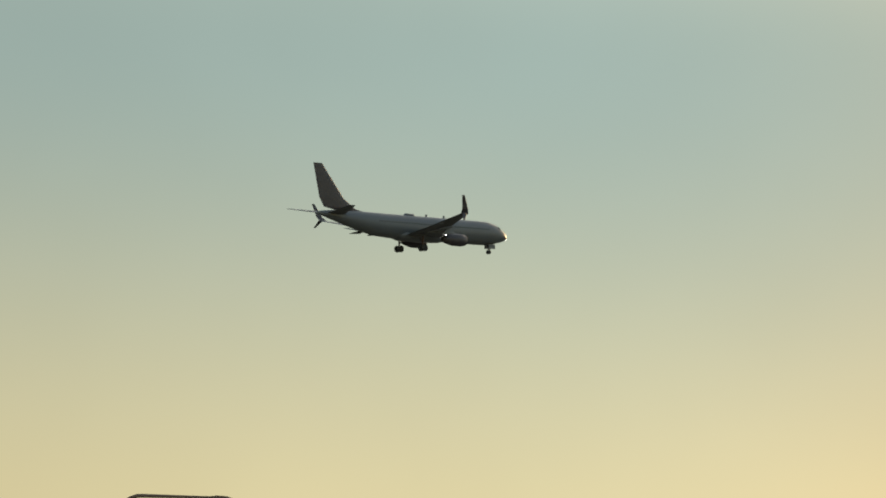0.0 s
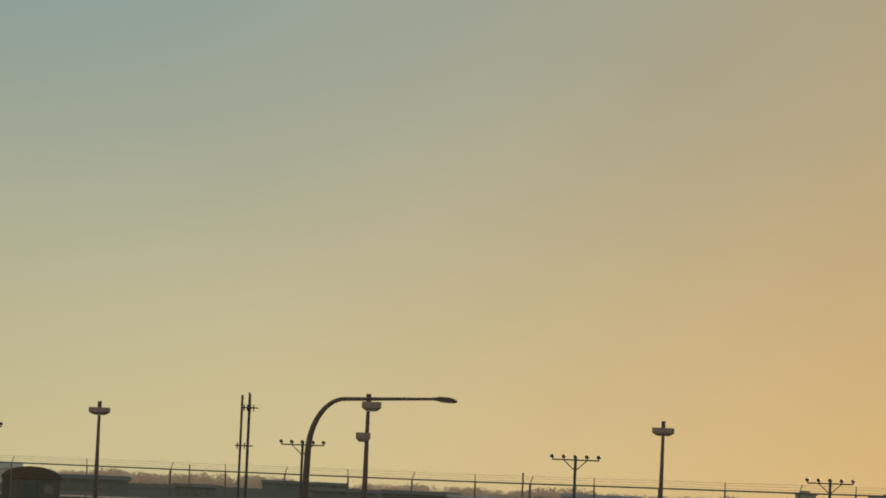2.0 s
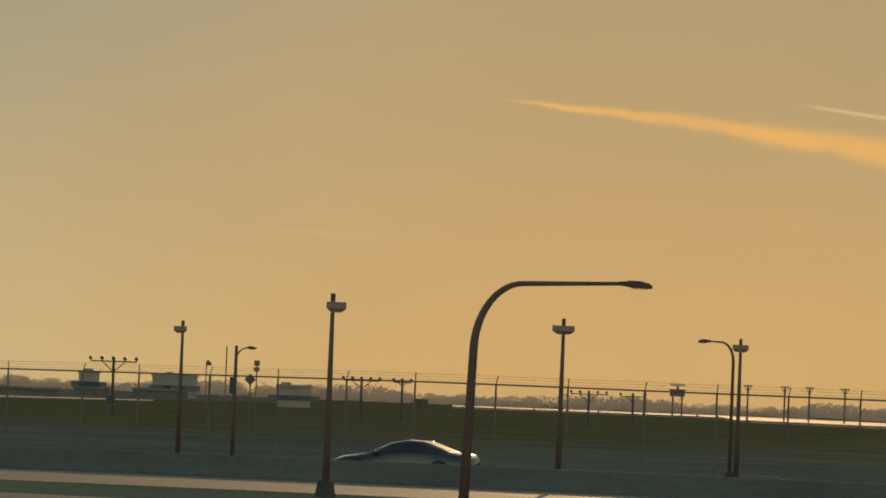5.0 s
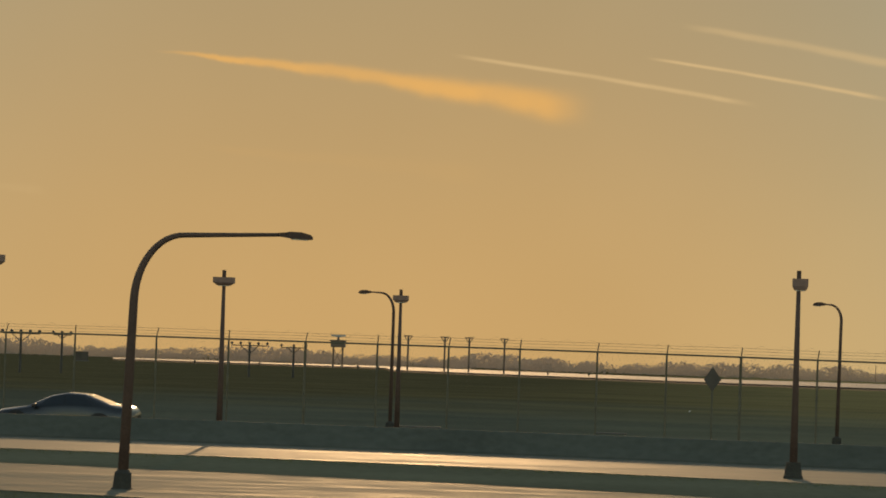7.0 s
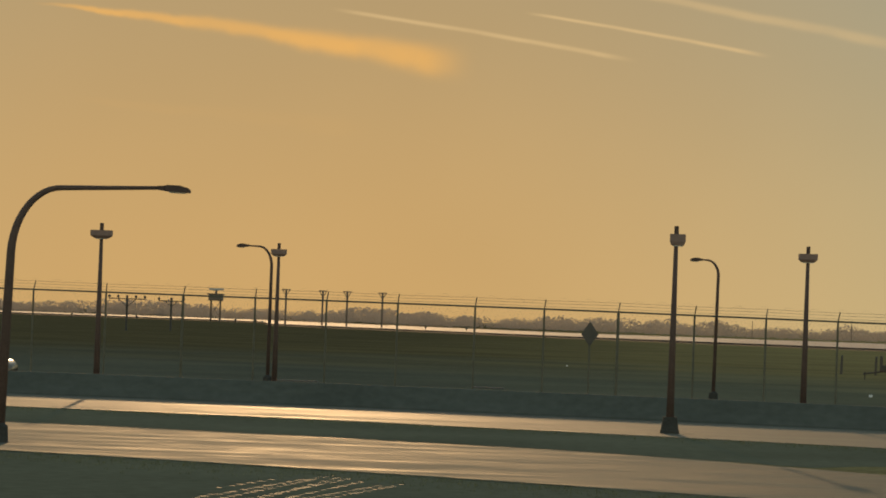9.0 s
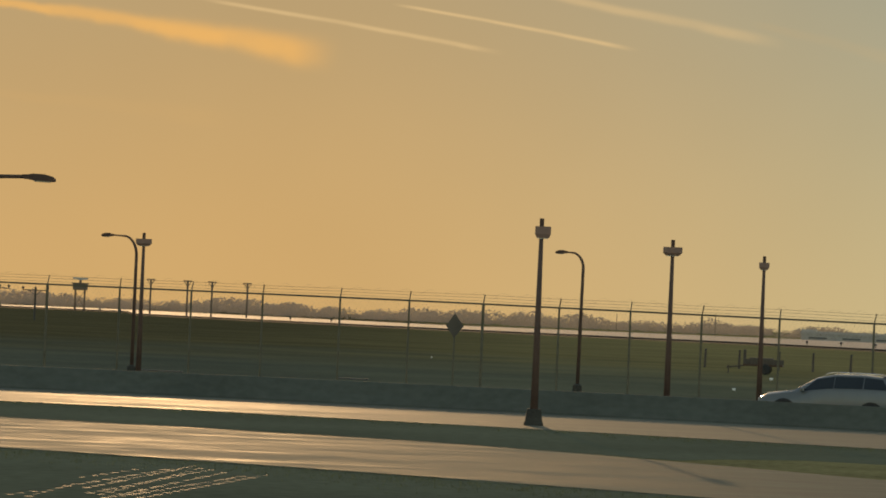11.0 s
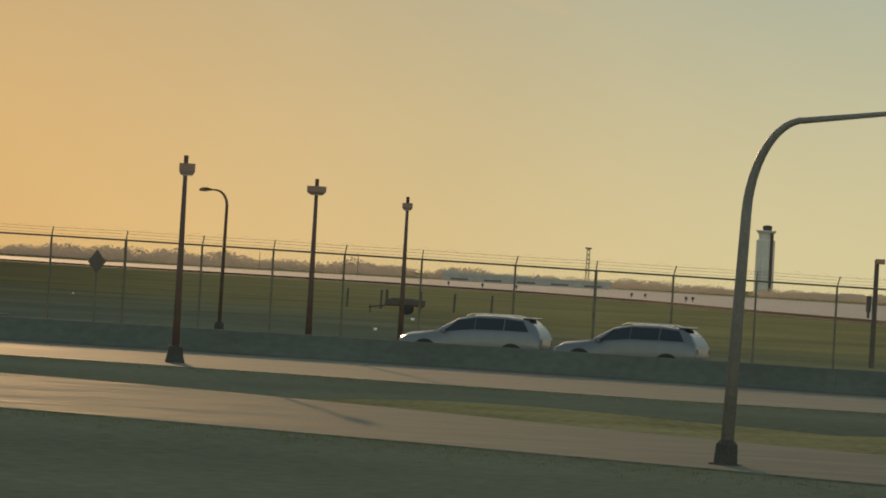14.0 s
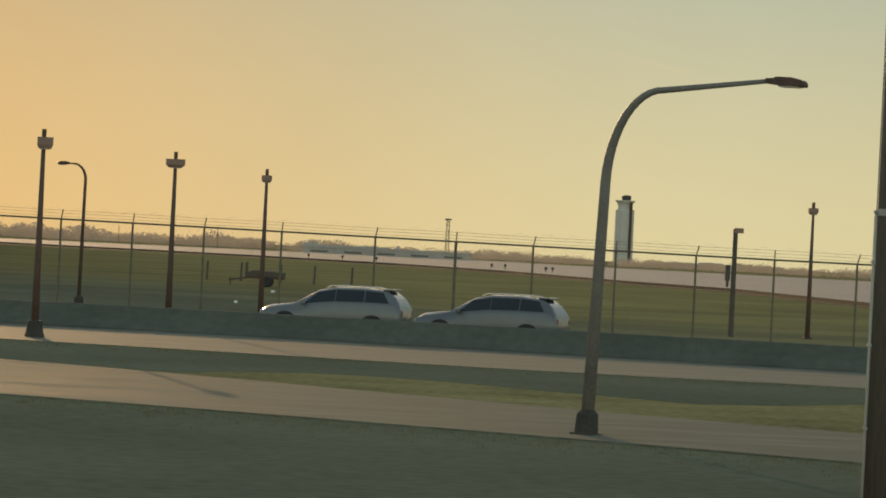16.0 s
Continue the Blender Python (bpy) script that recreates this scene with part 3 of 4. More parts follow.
part("antenna", loft(B(), [[(u, -0.25, 8.0 + 0.1 * abs(u)), (u, 0.25, 8.0 + 0.1 * abs(u)), (u, 0.3, 8.6), (u, -0.3, 8.6)] for u in (-1.9, -1, 0, 1, 1.9)]), FAR_WALL, cab, "curved scanning antenna bar")

# panel sign on a post, diamond sign
x, y = at(-11.50, 240)
ps = empty("panel_sign", x, y, 0, 0, "small panel sign on a thin post", "sign")
part("post", tube(B(), [(0, 0.04, 0), (0, 0.04, 4.6)], 0.04, 6), FAR_STEEL, ps)
part("panel", box(B(), -0.17, -0.03, 4.28, 0.17, 0.03, 4.62, 0.01), FAR_STEEL, ps)
part("panel", box(B(), -0.17, -0.03, 3.93, 0.17, 0.03, 4.2, 0.01), FAR_STEEL, ps)
x, y = at(0.22, 143)
ds = empty("diamond_sign", x, y, 0, 0, "diamond-shaped warning sign seen from its dull back", "sign")
part("post", tube(B(), [(0, 0.04, 0), (0, 0.04, 2.75)], 0.035, 6), FENCE, ds)
bm = box(B(), -0.28, -0.015, -0.28, 0.28, 0.015, 0.28, 0.006)
bmesh.ops.transform(bm, matrix=Matrix.Translation((0, 0, 2.45)) @ Matrix.Rotation(radians(45), 4, "Y"), verts=bm.verts[:])
bmesh.ops.scale(bm, vec=(0.82, 1, 1.15), space=Matrix.Translation((0, 0, -2.45)), verts=bm.verts[:])
part("plate", bm, SIGN_BACK, ds)
x, y = at(-11.59, 160)
ds = empty("diamond_sign", x, y, 0, 0, "small diamond-shaped sign on a thin post by the fence", "sign")
part("post", tube(B(), [(0, 0.04, 0), (0, 0.04, 3.4)], 0.035, 6), FENCE, ds)
bm = box(B(), -0.17, -0.015, -0.17, 0.17, 0.015, 0.17, 0.006)
bmesh.ops.transform(bm, matrix=Matrix.Translation((0, 0, 3.22)) @ Matrix.Rotation(radians(45), 4, "Y"), verts=bm.verts[:])
part("plate", bm, SIGN_BACK, ds)

# control tower
x, y = at(10.02, 2400)
ct = empty("control_tower", x, y, 0, 0, "tall pale concrete airport control tower", "control tower")
def octagon(r, z, n=8, turn=0.3, cx=0.0):
    return [(cx + r * math.cos(k * math.tau / n + turn), r * math.sin(k * math.tau / n + turn), z) for k in range(n)]


part("shaft", loft(B(), [octagon(r, z) for r, z in ((6.3, 0), (6.1, 33.2), (5.2, 33.6))]), FAR_WALL, ct)
part("duct_strip", box(B(), 1.9, -6.5, 0, 3.6, -5.0, 38.0), DULL, ct, "dark service strip running down the shaft")
part("collar", loft(B(), [octagon(r, z, 16) for r, z in ((4.5, 33.5), (4.2, 35.2), (4.6, 37.0), (6.0, 38.6), (6.2, 39.3), (4.0, 39.4))]), FAR_WALL, ct, "flared pale collar under the cab")
part("cab_glass", loft(B(), [octagon(r, z, 16, cx=0.6) for r, z in ((2.6, 39.3), (3.0, 41.4))]), FAR_DARK, ct, "tinted cab windows")
part("roof", loft(B(), [octagon(r, z, 16, cx=0.6) for r, z in ((3.2, 41.4), (2.7, 42.2), (1.2, 42.6))]), DULL, ct)


def far_building(az0, az1, d, z, label, steps=(), skin=None):
    skin = skin or FAR_GREY
    a, b = Vector((*at(az0, d), 0)), Vector((*at(az1, d), 0))
    w = (b - a).length
    t = empty("airport_building", *((a + b) / 2).xy, 0, -(az0 + az1) / 2, label, "building")
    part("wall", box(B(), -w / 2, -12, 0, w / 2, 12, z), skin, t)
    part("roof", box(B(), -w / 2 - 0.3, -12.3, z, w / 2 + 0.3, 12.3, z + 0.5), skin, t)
    for u0, u1, h in steps:
        part("roof_unit", box(B(), -w / 2 + u0 * w, -6, z + 0.5, -w / 2 + u1 * w, 6, z + h), skin, t)
    n = max(3, int(w / 9))
    for k in range(n):
        u = -w / 2 + w * (k + 0.5) / n
        part("window", box(B(), u - 2.6, -12.12, z * 0.35, u + 2.6, -11.95, z * 0.6), FAR_WIN, t)
    return t


far_building(5.32, 7.76, 1150, 2.0, "long low grey airport building", ((0.0, 0.09, 1.4), (0.09, 0.52, 0.9), (0.56, 0.58, 1.5), (0.66, 0.7, 0.8)))
far_building(10.6, 12.4, 2300, 2.2, "distant low terminal building", ((0.3, 0.5, 1.2), (0.6, 0.65, 1.6)))
far_building(-29.4, -27.9, 900, 4.4, "far dark hangar roofs beyond the fence", ((0.05, 0.25, 2.2), (0.5, 0.55, 3.0)))
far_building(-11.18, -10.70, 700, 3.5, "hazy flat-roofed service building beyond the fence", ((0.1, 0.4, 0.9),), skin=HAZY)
far_building(-14.1, -13.8, 950, 5.4, "square block beyond the airfield, haze in its colour", ((0.2, 0.7, 1.0),), skin=HAZY)
far_building(-13.02, -12.37, 950, 5.2, "long block beyond the airfield, haze in its colour", ((0.3, 0.45, 1.1), (0.7, 0.8, 0.9)), skin=HAZY)
far_building(-27.6, -25.2, 900, 3.2, "far low sheds beyond the fence", ((0.1, 0.2, 2.0), (0.7, 0.9, 1.5)))


def equipment_box(az, d, w, h):
    x, y = at(az, d)
    t = empty("equipment_box", x, y, 0, -az, "dark airfield equipment cabinet standing in the grass", "cabinet", "equipment cabinets on the airfield")
    part("plinth", box(B(), -w / 2 - 0.1, -0.7, 0, w / 2 + 0.1, 0.7, 0.15), CONCRETE, t)
    part("cabinet", box(B(), -w / 2, -0.6, 0.15, w / 2, 0.6, h, 0.04), WOOD, t)
    part("lid", box(B(), -w / 2 - 0.06, -0.68, h, w / 2 + 0.06, 0.68, h + 0.08, 0.02), DULL, t)
    return t


for az, d, w, h in ((-13.62, 520, 1.2, 1.2), (-17.25, 480, 1.2, 1.3), (-9.06, 900, 3.2, 2.1)):
    equipment_box(az, d, w, h)


def van(az, d, label):
    x, y = at(az, d)
    t = empty("service_van", x, y, 0.06, 0, label, "van", "service vans on the airfield")
    prof = [(-2.6, 0.4), (-2.65, 1.1), (-1.9, 1.25), (-1.3, 2.1), (2.6, 2.15), (2.65, 0.4)]
    part("body", loft(B(), [[(px, yy, pz) for px, pz in prof] for yy in (-0.95, 0.95)]), CAR_SHADED_WHITE, t)
    part("windscreen", box(B(), -1.75, -0.8, 1.35, -1.6, 0.8, 1.9), CAR_GLASS, t)
    for wx in (-1.7, 1.7):
        for s in (-1, 1):
            part("wheel", tube(B(), [(wx, s * 0.95 - 0.1, 0.34), (wx, s * 0.95 + 0.1, 0.34)], 0.34, 12), RUBBER, t)


for az in (-17.15, -15.9):
    van(az, 1350, "white service van far off on the taxiway")

# short posts of an old low fence and a low cart beside them
for az in (3.92, 4.42, 5.0, 5.5, 6.05):
    x, y = at(az, 270)
    lp = empty("low_post", x, y, 0, 0, "short weathered post of an old low fence", "post", "old low fence posts")
    part("post", tube(B(), [(0, 0, 0), (0.03, 0, 1.25)], [0.09, 0.075], 8), WOOD, lp)
    part("cap", tube(B(), [(0.03, 0, 1.25), (0.03, 0, 1.31)], [0.1, 0.06], 8), DARK, lp)
x, y = at(4.76, 243)
tr = empty("utility_trailer", x, y, 0, -8, "low dark utility trailer parked in the grass", "trailer")
part("bed", box(B(), -1.15, -0.75, 0.5, 1.3, 0.75, 0.62, 0.02), DULL, tr)
for s in (-1, 1):
    part("side_board", box(B(), -1.15, s * 0.75 - 0.03, 0.62, 1.3, s * 0.75 + 0.03, 0.92, 0.01), WOOD, tr)
    part("wheel", tube(B(), [(0.25, s * 0.92 - 0.1, 0.33), (0.25, s * 0.92 - 0.05, 0.33), (0.25, s * 0.92 + 0.05, 0.33), (0.25, s * 0.92 + 0.1, 0.33)], [0.27, 0.33, 0.33, 0.27], 14), RUBBER, tr)
    part("upright", tube(B(), [(-1.1, s * 0.7, 0.6), (-1.1, s * 0.7, 1.5)], 0.05, 8), WOOD, tr)
part("cross_rail", tube(B(), [(-1.1, -0.7, 1.48), (-1.1, 0.7, 1.48)], 0.04, 8), WOOD, tr)
part("drawbar", tube(B(), [(-1.1, 0, 0.52), (-2.2, 0, 0.36)], 0.05, 8), WOOD, tr)
part("jack", tube(B(), [(-2.1, 0, 0.0), (-2.1, 0, 0.5)], 0.04, 8), WOOD, tr)
part("load", box(B(), -0.8, -0.6, 0.62, 0.7, 0.6, 1.02, 0.06), WOOD, tr, "dark covered load")
x, y = at(11.57, 440)
mp_ = empty("marker_post", x, y, 0.3, 0, "dark upright marker cabinet beside the taxiway", "marker")
part("post", box(B(), -0.14, -0.14, 0.0, 0.14, 0.14, 0.7), DARK, mp_)
part("cabinet", box(B(), -0.27, -0.2, 0.7, 0.27, 0.2, 2.5, 0.04), DARK, mp_)
# low concrete kerb blocks by the roadway
for az, d, w in ((-4.08, 160, 1.9), (-1.24, 160, 1.3), (-9.0, 160, 1.1)):
    x, y = at(az, d)
    part_ = tagged(part("kerb_block", box(B(), -w / 2, -0.09, 0.0, w / 2, 0.09, 0.07, 0.02), CONCRETE), "low worn concrete kerb block lying in the grass", "kerb", "kerb blocks")
    part_.matrix_basis = pose(x, y, 0.014, 0, 0, -14)
# dark hut with an arched roof behind the fence
x, y = at(-25.3, 300)
hut = empty("airfield_hut", x, y, 0, 25, "small dark airfield hut with an arched roof", "hut")
part("wall", box(B(), -2.2, -1.6, 0, 2.2, 1.6, 2.3), WOOD, hut)
part("roof", loft(B(), [[(2.35 * math.cos(a), yy, 2.25 + 0.95 * math.sin(a)) for a in [k * math.pi / 10 for k in range(11)]] for yy in (-1.75, 1.75)]), DULL, hut)
part("door", box(B(), -0.5, -1.68, 0, 0.5, -1.602, 2.0), DARK, hut)
part("window", box(B(), 1.0, -1.66, 1.1, 1.7, -1.602, 1.8), FAR_DARK, hut)

# small lights along the taxiway
for az, d in ((-7.4, 900), (-6.9, 900), (-6.45, 900), (-5.0, 900), (-4.7, 900), (-2.2, 850), (-1.6, 850), (5.4, 700), (5.9, 700), (6.4, 700), (8.1, 640), (8.3, 640), (8.9, 600), (9.0, 600)):
    x, y = at(az, d)
    tl = empty("taxiway_light", x, y, 0, 0, "small dark taxiway light on a stake", "light", "taxiway lights")
    part("stake", tube(B(), [(0, 0, 0), (0, 0, 0.7)], 0.07, 6), DARK, tl)
    part("lamp", tube(B(), [(0, 0, 0.7), (0, 0, 0.9), (0, 0, 1.1)], [0.2, 0.26, 0.14], 8), DARK, tl)

# pale taxiways: near edge and far edge by bearing
def pavement(name, spans, label, material=None, top=0.06):
    rings = []
    for az, d0, d1 in spans:
        (ax, ay), (bx, by) = at(az, d0), at(az, d1)
        rings.append([(ax, ay, -0.1), (ax, ay, top), (bx, by, top), (bx, by, -0.1)])
    return tagged(part(name, loft(B(), rings), material or RUNWAY), label, "taxiway", kind="structure")


MAIN = ((-8.6, 1120, 1330), (-4.6, 1100, 1330), (-4.5, 905, 1330), (0, 770, 1060), (4.5, 715, 1150), (6.7, 650, 1250), (8.3, 575, 1230), (10, 466, 1120), (11.7, 412, 1080), (13.4, 326, 1020), (18, 214, 1000), (22, 170, 1000))
pavement("taxiway_main", MAIN, "pale concrete taxiway catching the evening light", top=0.3)
rings = []
for az, d0, d1 in MAIN:
    (ax, ay), (bx, by) = at(az, d0 - 0.75), at(az, d0 - 0.05)
    rings.append([(ax, ay, -0.1), (ax, ay, 0.02), (bx, by, 0.31), (bx, by, -0.1)])
# Dark strip painted where the raised edge lies in shade.
strip = []
for az, d0, d1 in MAIN:
    (ax, ay), (bx, by) = at(az, d0 * 0.94), at(az, d0 - 0.8)
    strip.append([(ax, ay, -0.1), (ax, ay, 0.02), (bx, by, 0.02), (bx, by, -0.1)])
tagged(part("taxiway_margin", loft(B(), strip), SHADE_SOIL), "dark strip standing for the shade along the taxiway edge", "taxiway", kind="structure")
tagged(part("taxiway_shoulder", loft(B(), rings), SHADE_SOIL), "soil shoulder along the taxiway edge, shade in its dark colour", "shoulder", kind="structure")
pavement("taxiway_west", ((-34, 400, 430), (-24, 470, 500), (-19, 520, 560), (-15, 640, 700), (-13, 720, 770)), "dull concrete taxiway strip in the grass", CONCRETE)
# Apron added over the far field, its grey standing for distance haze.
pavement("apron_west", ((-36, 435, 1420), (-24, 506, 1420), (-19, 566, 1420), (-15, 706, 1420), (-11, 900, 1420)), "wide apron beyond the grass, haze in its grey colour", APRON)


def shed(az, d, w, h, material, roof, label, name="shed"):
    """A low shed: walls with a doorway leaf, and a shallow pitched roof with eaves."""
    t = empty(name, *at(az, d), 0.06, -az, label, "shed", "low sheds on the apron")
    part("wall", box(B(), -w / 2, -3, 0, w / 2, 3, h * 0.72), material, t)
    part("roof", loft(B(), [[(u, -3.4, h * 0.7), (u, -3.4, h * 0.78), (u, 0, h), (u, 3.4, h * 0.78), (u, 3.4, h * 0.7)] for u in (-w / 2 - 0.4, w / 2 + 0.4)]), roof, t, "sheet roof")
    for u in (-0.3, 0.1, 0.35):
        part("door", box(B(), u * w - 0.7, -3.06, 0.02, u * w + 0.7, -2.99, h * 0.6), FAR_DARK, t)
    return t


shed_rng = random.Random(8)
for az, d, w, h in ((-20.7, 640, 13, 2.2), (-19.6, 660, 16, 2.3), (-18.75, 650, 12, 2.0), (-17.6, 700, 9, 2.1), (-17.2, 900, 12, 3.0), (-15.9, 820, 7, 1.8), (-15.3, 840, 6, 1.6), (-14.8, 780, 14, 1.6),
                    (-22.9, 620, 8, 1.9), (-24.6, 640, 20, 2.6), (-13.9, 900, 10, 2.0), (-12.9, 920, 16, 2.2), (-16.9, 1250, 30, 3.2), (-21.3, 1250, 34, 3.4)):
    shed(az, d, w * 0.8, h, SHED, RUNWAY if shed_rng.random() < 0.2 else SHED, "low grey shed with a shallow roof on the apron")

# ---- far woods ----
rng = random.Random(5)
vs, fs = [], []
for i in range(1900):
    az = rng.uniform(-40, 30)
    d = rng.uniform(1450, 2050)
    lump = 0.5 + 0.5 * noise.noise((az * 0.55, 3.1, 0)) + 0.35 * noise.noise((az * 2.1, 7.7, 0))
    low = 1.0 if az < 4 else max(0.62, 1.0 - 0.15 * (az - 4))
    h = low * (2.8 + (5.6 if az > -13 else 4.2) * max(0.08, lump)) * d / 1700 * rng.uniform(0.7, 1.1)
    w = h * rng.uniform(0.6, 1.3)
    cx, cy = at(az, d)
    for k in range(230):  # twiggy clumps lying flat to the camera's view, denser low down, ragged on top
        px, pz = rng.uniform(-1, 1), rng.random()
        pz *= 0.9 * math.sqrt(max(0.0, 1 - px * px))
        c = Vector((cx + px * w / low, cy + rng.uniform(-0.6, 0.6) * w, pz * h))
        s_ = h * rng.uniform(0.07, 0.14)
        n0 = len(vs)
        for _ in range(3):
            vs.append(c + Vector((rng.uniform(-1, 1), rng.uniform(-0.16, 0.16), rng.uniform(-1, 1))) * s_)
        fs.append((n0, n0 + 1, n0 + 2))
me = bpy.data.meshes.new("far_woods")
me.from_pydata(vs, [], fs)
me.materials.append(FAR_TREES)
tagged(new("far_woods", me), "bare brown woods along the horizon, haze in their pale colour", "woods", kind="stuff")

# grass tufts on the bank and along the road edges
tuft_rng = random.Random(21)
gv, gf = [], []


def tuft(x, y, z, h):
    for _ in range(3):
        a = tuft_rng.uniform(0, math.pi)
        w = h * 0.16
        lean = (tuft_rng.uniform(-0.5, 0.5) * h, tuft_rng.uniform(-0.4, 0.4) * h)
        ox, oy = tuft_rng.uniform(-0.06, 0.06), tuft_rng.uniform(-0.06, 0.06)
        n0 = len(gv)
        gv.extend([(x + ox - w * math.cos(a), y + oy - w * math.sin(a), z - 0.02), (x + ox + w * math.cos(a), y + oy + w * math.sin(a), z - 0.02), (x + ox + lean[0], y + oy + lean[1], z + h)])
        gf.append((n0, n0 + 1, n0 + 2))


for _ in range(1800):
    x = tuft_rng.uniform(-48, 34)
    tuft(x, road_y(x) + 0.2 + abs(tuft_rng.gauss(0, 0.4)), 0.02, tuft_rng.uniform(0.05, 0.16))
for _ in range(4200):
    x = tuft_rng.uniform(-24, 18)
    tuft(x, near_edge(x) - 0.6 - abs(tuft_rng.gauss(0, 2.2)), 0.012, tuft_rng.uniform(0.02, 0.06))
for _ in range(3600):
    x = tuft_rng.uniform(-40, 28)
    tuft(x, road_y(x) + lanes_edge(x) - 0.5 - abs(tuft_rng.gauss(0, 1.6)), 0.016, tuft_rng.uniform(0.02, 0.07))
me = bpy.data.meshes.new("grass_tufts")
me.from_pydata(gv, [], gf)
me.materials.append(TUFT)
tagged(new("grass_tufts", me), "dark uneven grass tufts along the road edges", "grass", kind="stuff")
# ---- airliner ----
def section(x, zc, ry, rz, n=24):
    return [(x, ry * math.cos(k * 2 * math.pi / n), zc + rz * math.sin(k * 2 * math.pi / n)) for k in range(n)]


def foil(p, chord, thick, up=(0, 0, 1), n=8):
    """A closed aerofoil outline: leading edge at p, chord back along -x."""
    p, u = Vector(p), Vector(up).normalized()
    xs_ = [0.5 * (1 - math.cos(math.pi * k / n)) for k in range(n + 1)]
    yt = [5 * thick * (0.2969 * s ** 0.5 - 0.126 * s - 0.3516 * s * s + 0.2843 * s ** 3 - 0.1036 * s ** 4) for s in xs_]
    top = [p + Vector((-s * chord, 0, 0)) + u * (h * chord * 1.1) for s, h in zip(xs_, yt)]
    low = [p + Vector((-s * chord, 0, 0)) - u * (h * chord * 0.9) for s, h in zip(xs_, yt)]
    return top + low[-2:0:-1]


def wheel(bm, x, y, z, r, w):
    return tube(bm, [(x, y - w / 2, z), (x, y - w / 2 + 0.06, z), (x, y + w / 2 - 0.06, z), (x, y + w / 2, z)], [r * 0.8, r, r, r * 0.8], 16)


nose_az, nose_el, nose_d, aspect, NOSE = -26.45, 0.0915, 650.0, 44.5, 21.0
air = new("airliner")
tagged(air, "twin-engine jet airliner on approach with its landing gear down", "airliner")
hx, hy = at(nose_az, nose_d)
head_turn = aspect - nose_az
fwd = Vector((math.cos(radians(head_turn)), math.sin(radians(head_turn)), 0))
air.matrix_basis = Matrix.Translation(Vector((hx, hy, 2.8 + nose_el * nose_d)) - fwd * NOSE) @ Matrix.Rotation(radians(head_turn), 4, "Z") @ Matrix.Rotation(radians(-2.4), 4, "Y")

rings = [section(x, zc, ry, rz) for x, zc, ry, rz in (
    (21.0, -0.45, 0.05, 0.05), (20.8, -0.42, 0.42, 0.38), (20.2, -0.34, 0.85, 0.78), (19.2, -0.2, 1.27, 1.2), (17.8, -0.03, 1.62, 1.68), (16.0, 0.0, 1.85, 1.97),
    (14.0, 0, 1.88, 2.0), (4, 0, 1.88, 2.0), (-5, 0, 1.88, 2.0), (-9, 0.12, 1.84, 1.9), (-12.5, 0.45, 1.58, 1.58), (-15.5, 0.8, 1.2, 1.2), (-18.5, 1.12, 0.72, 0.78), (-20.5, 1.28, 0.38, 0.42), (-21.5, 1.32, 0.2, 0.22))]
part("fuselage", loft(B(), rings), PLANE_SHADED, air, smooth=True)
part("belly_fairing", loft(B(), [section(x, -1.35, ry, rz, 16) for x, ry, rz in ((7.0, 0.3, 0.2), (5.0, 1.6, 0.85), (1, 1.95, 1.0), (-3.5, 1.8, 0.95), (-6, 0.5, 0.3))]), PLANE_SHADED, air, smooth=True)
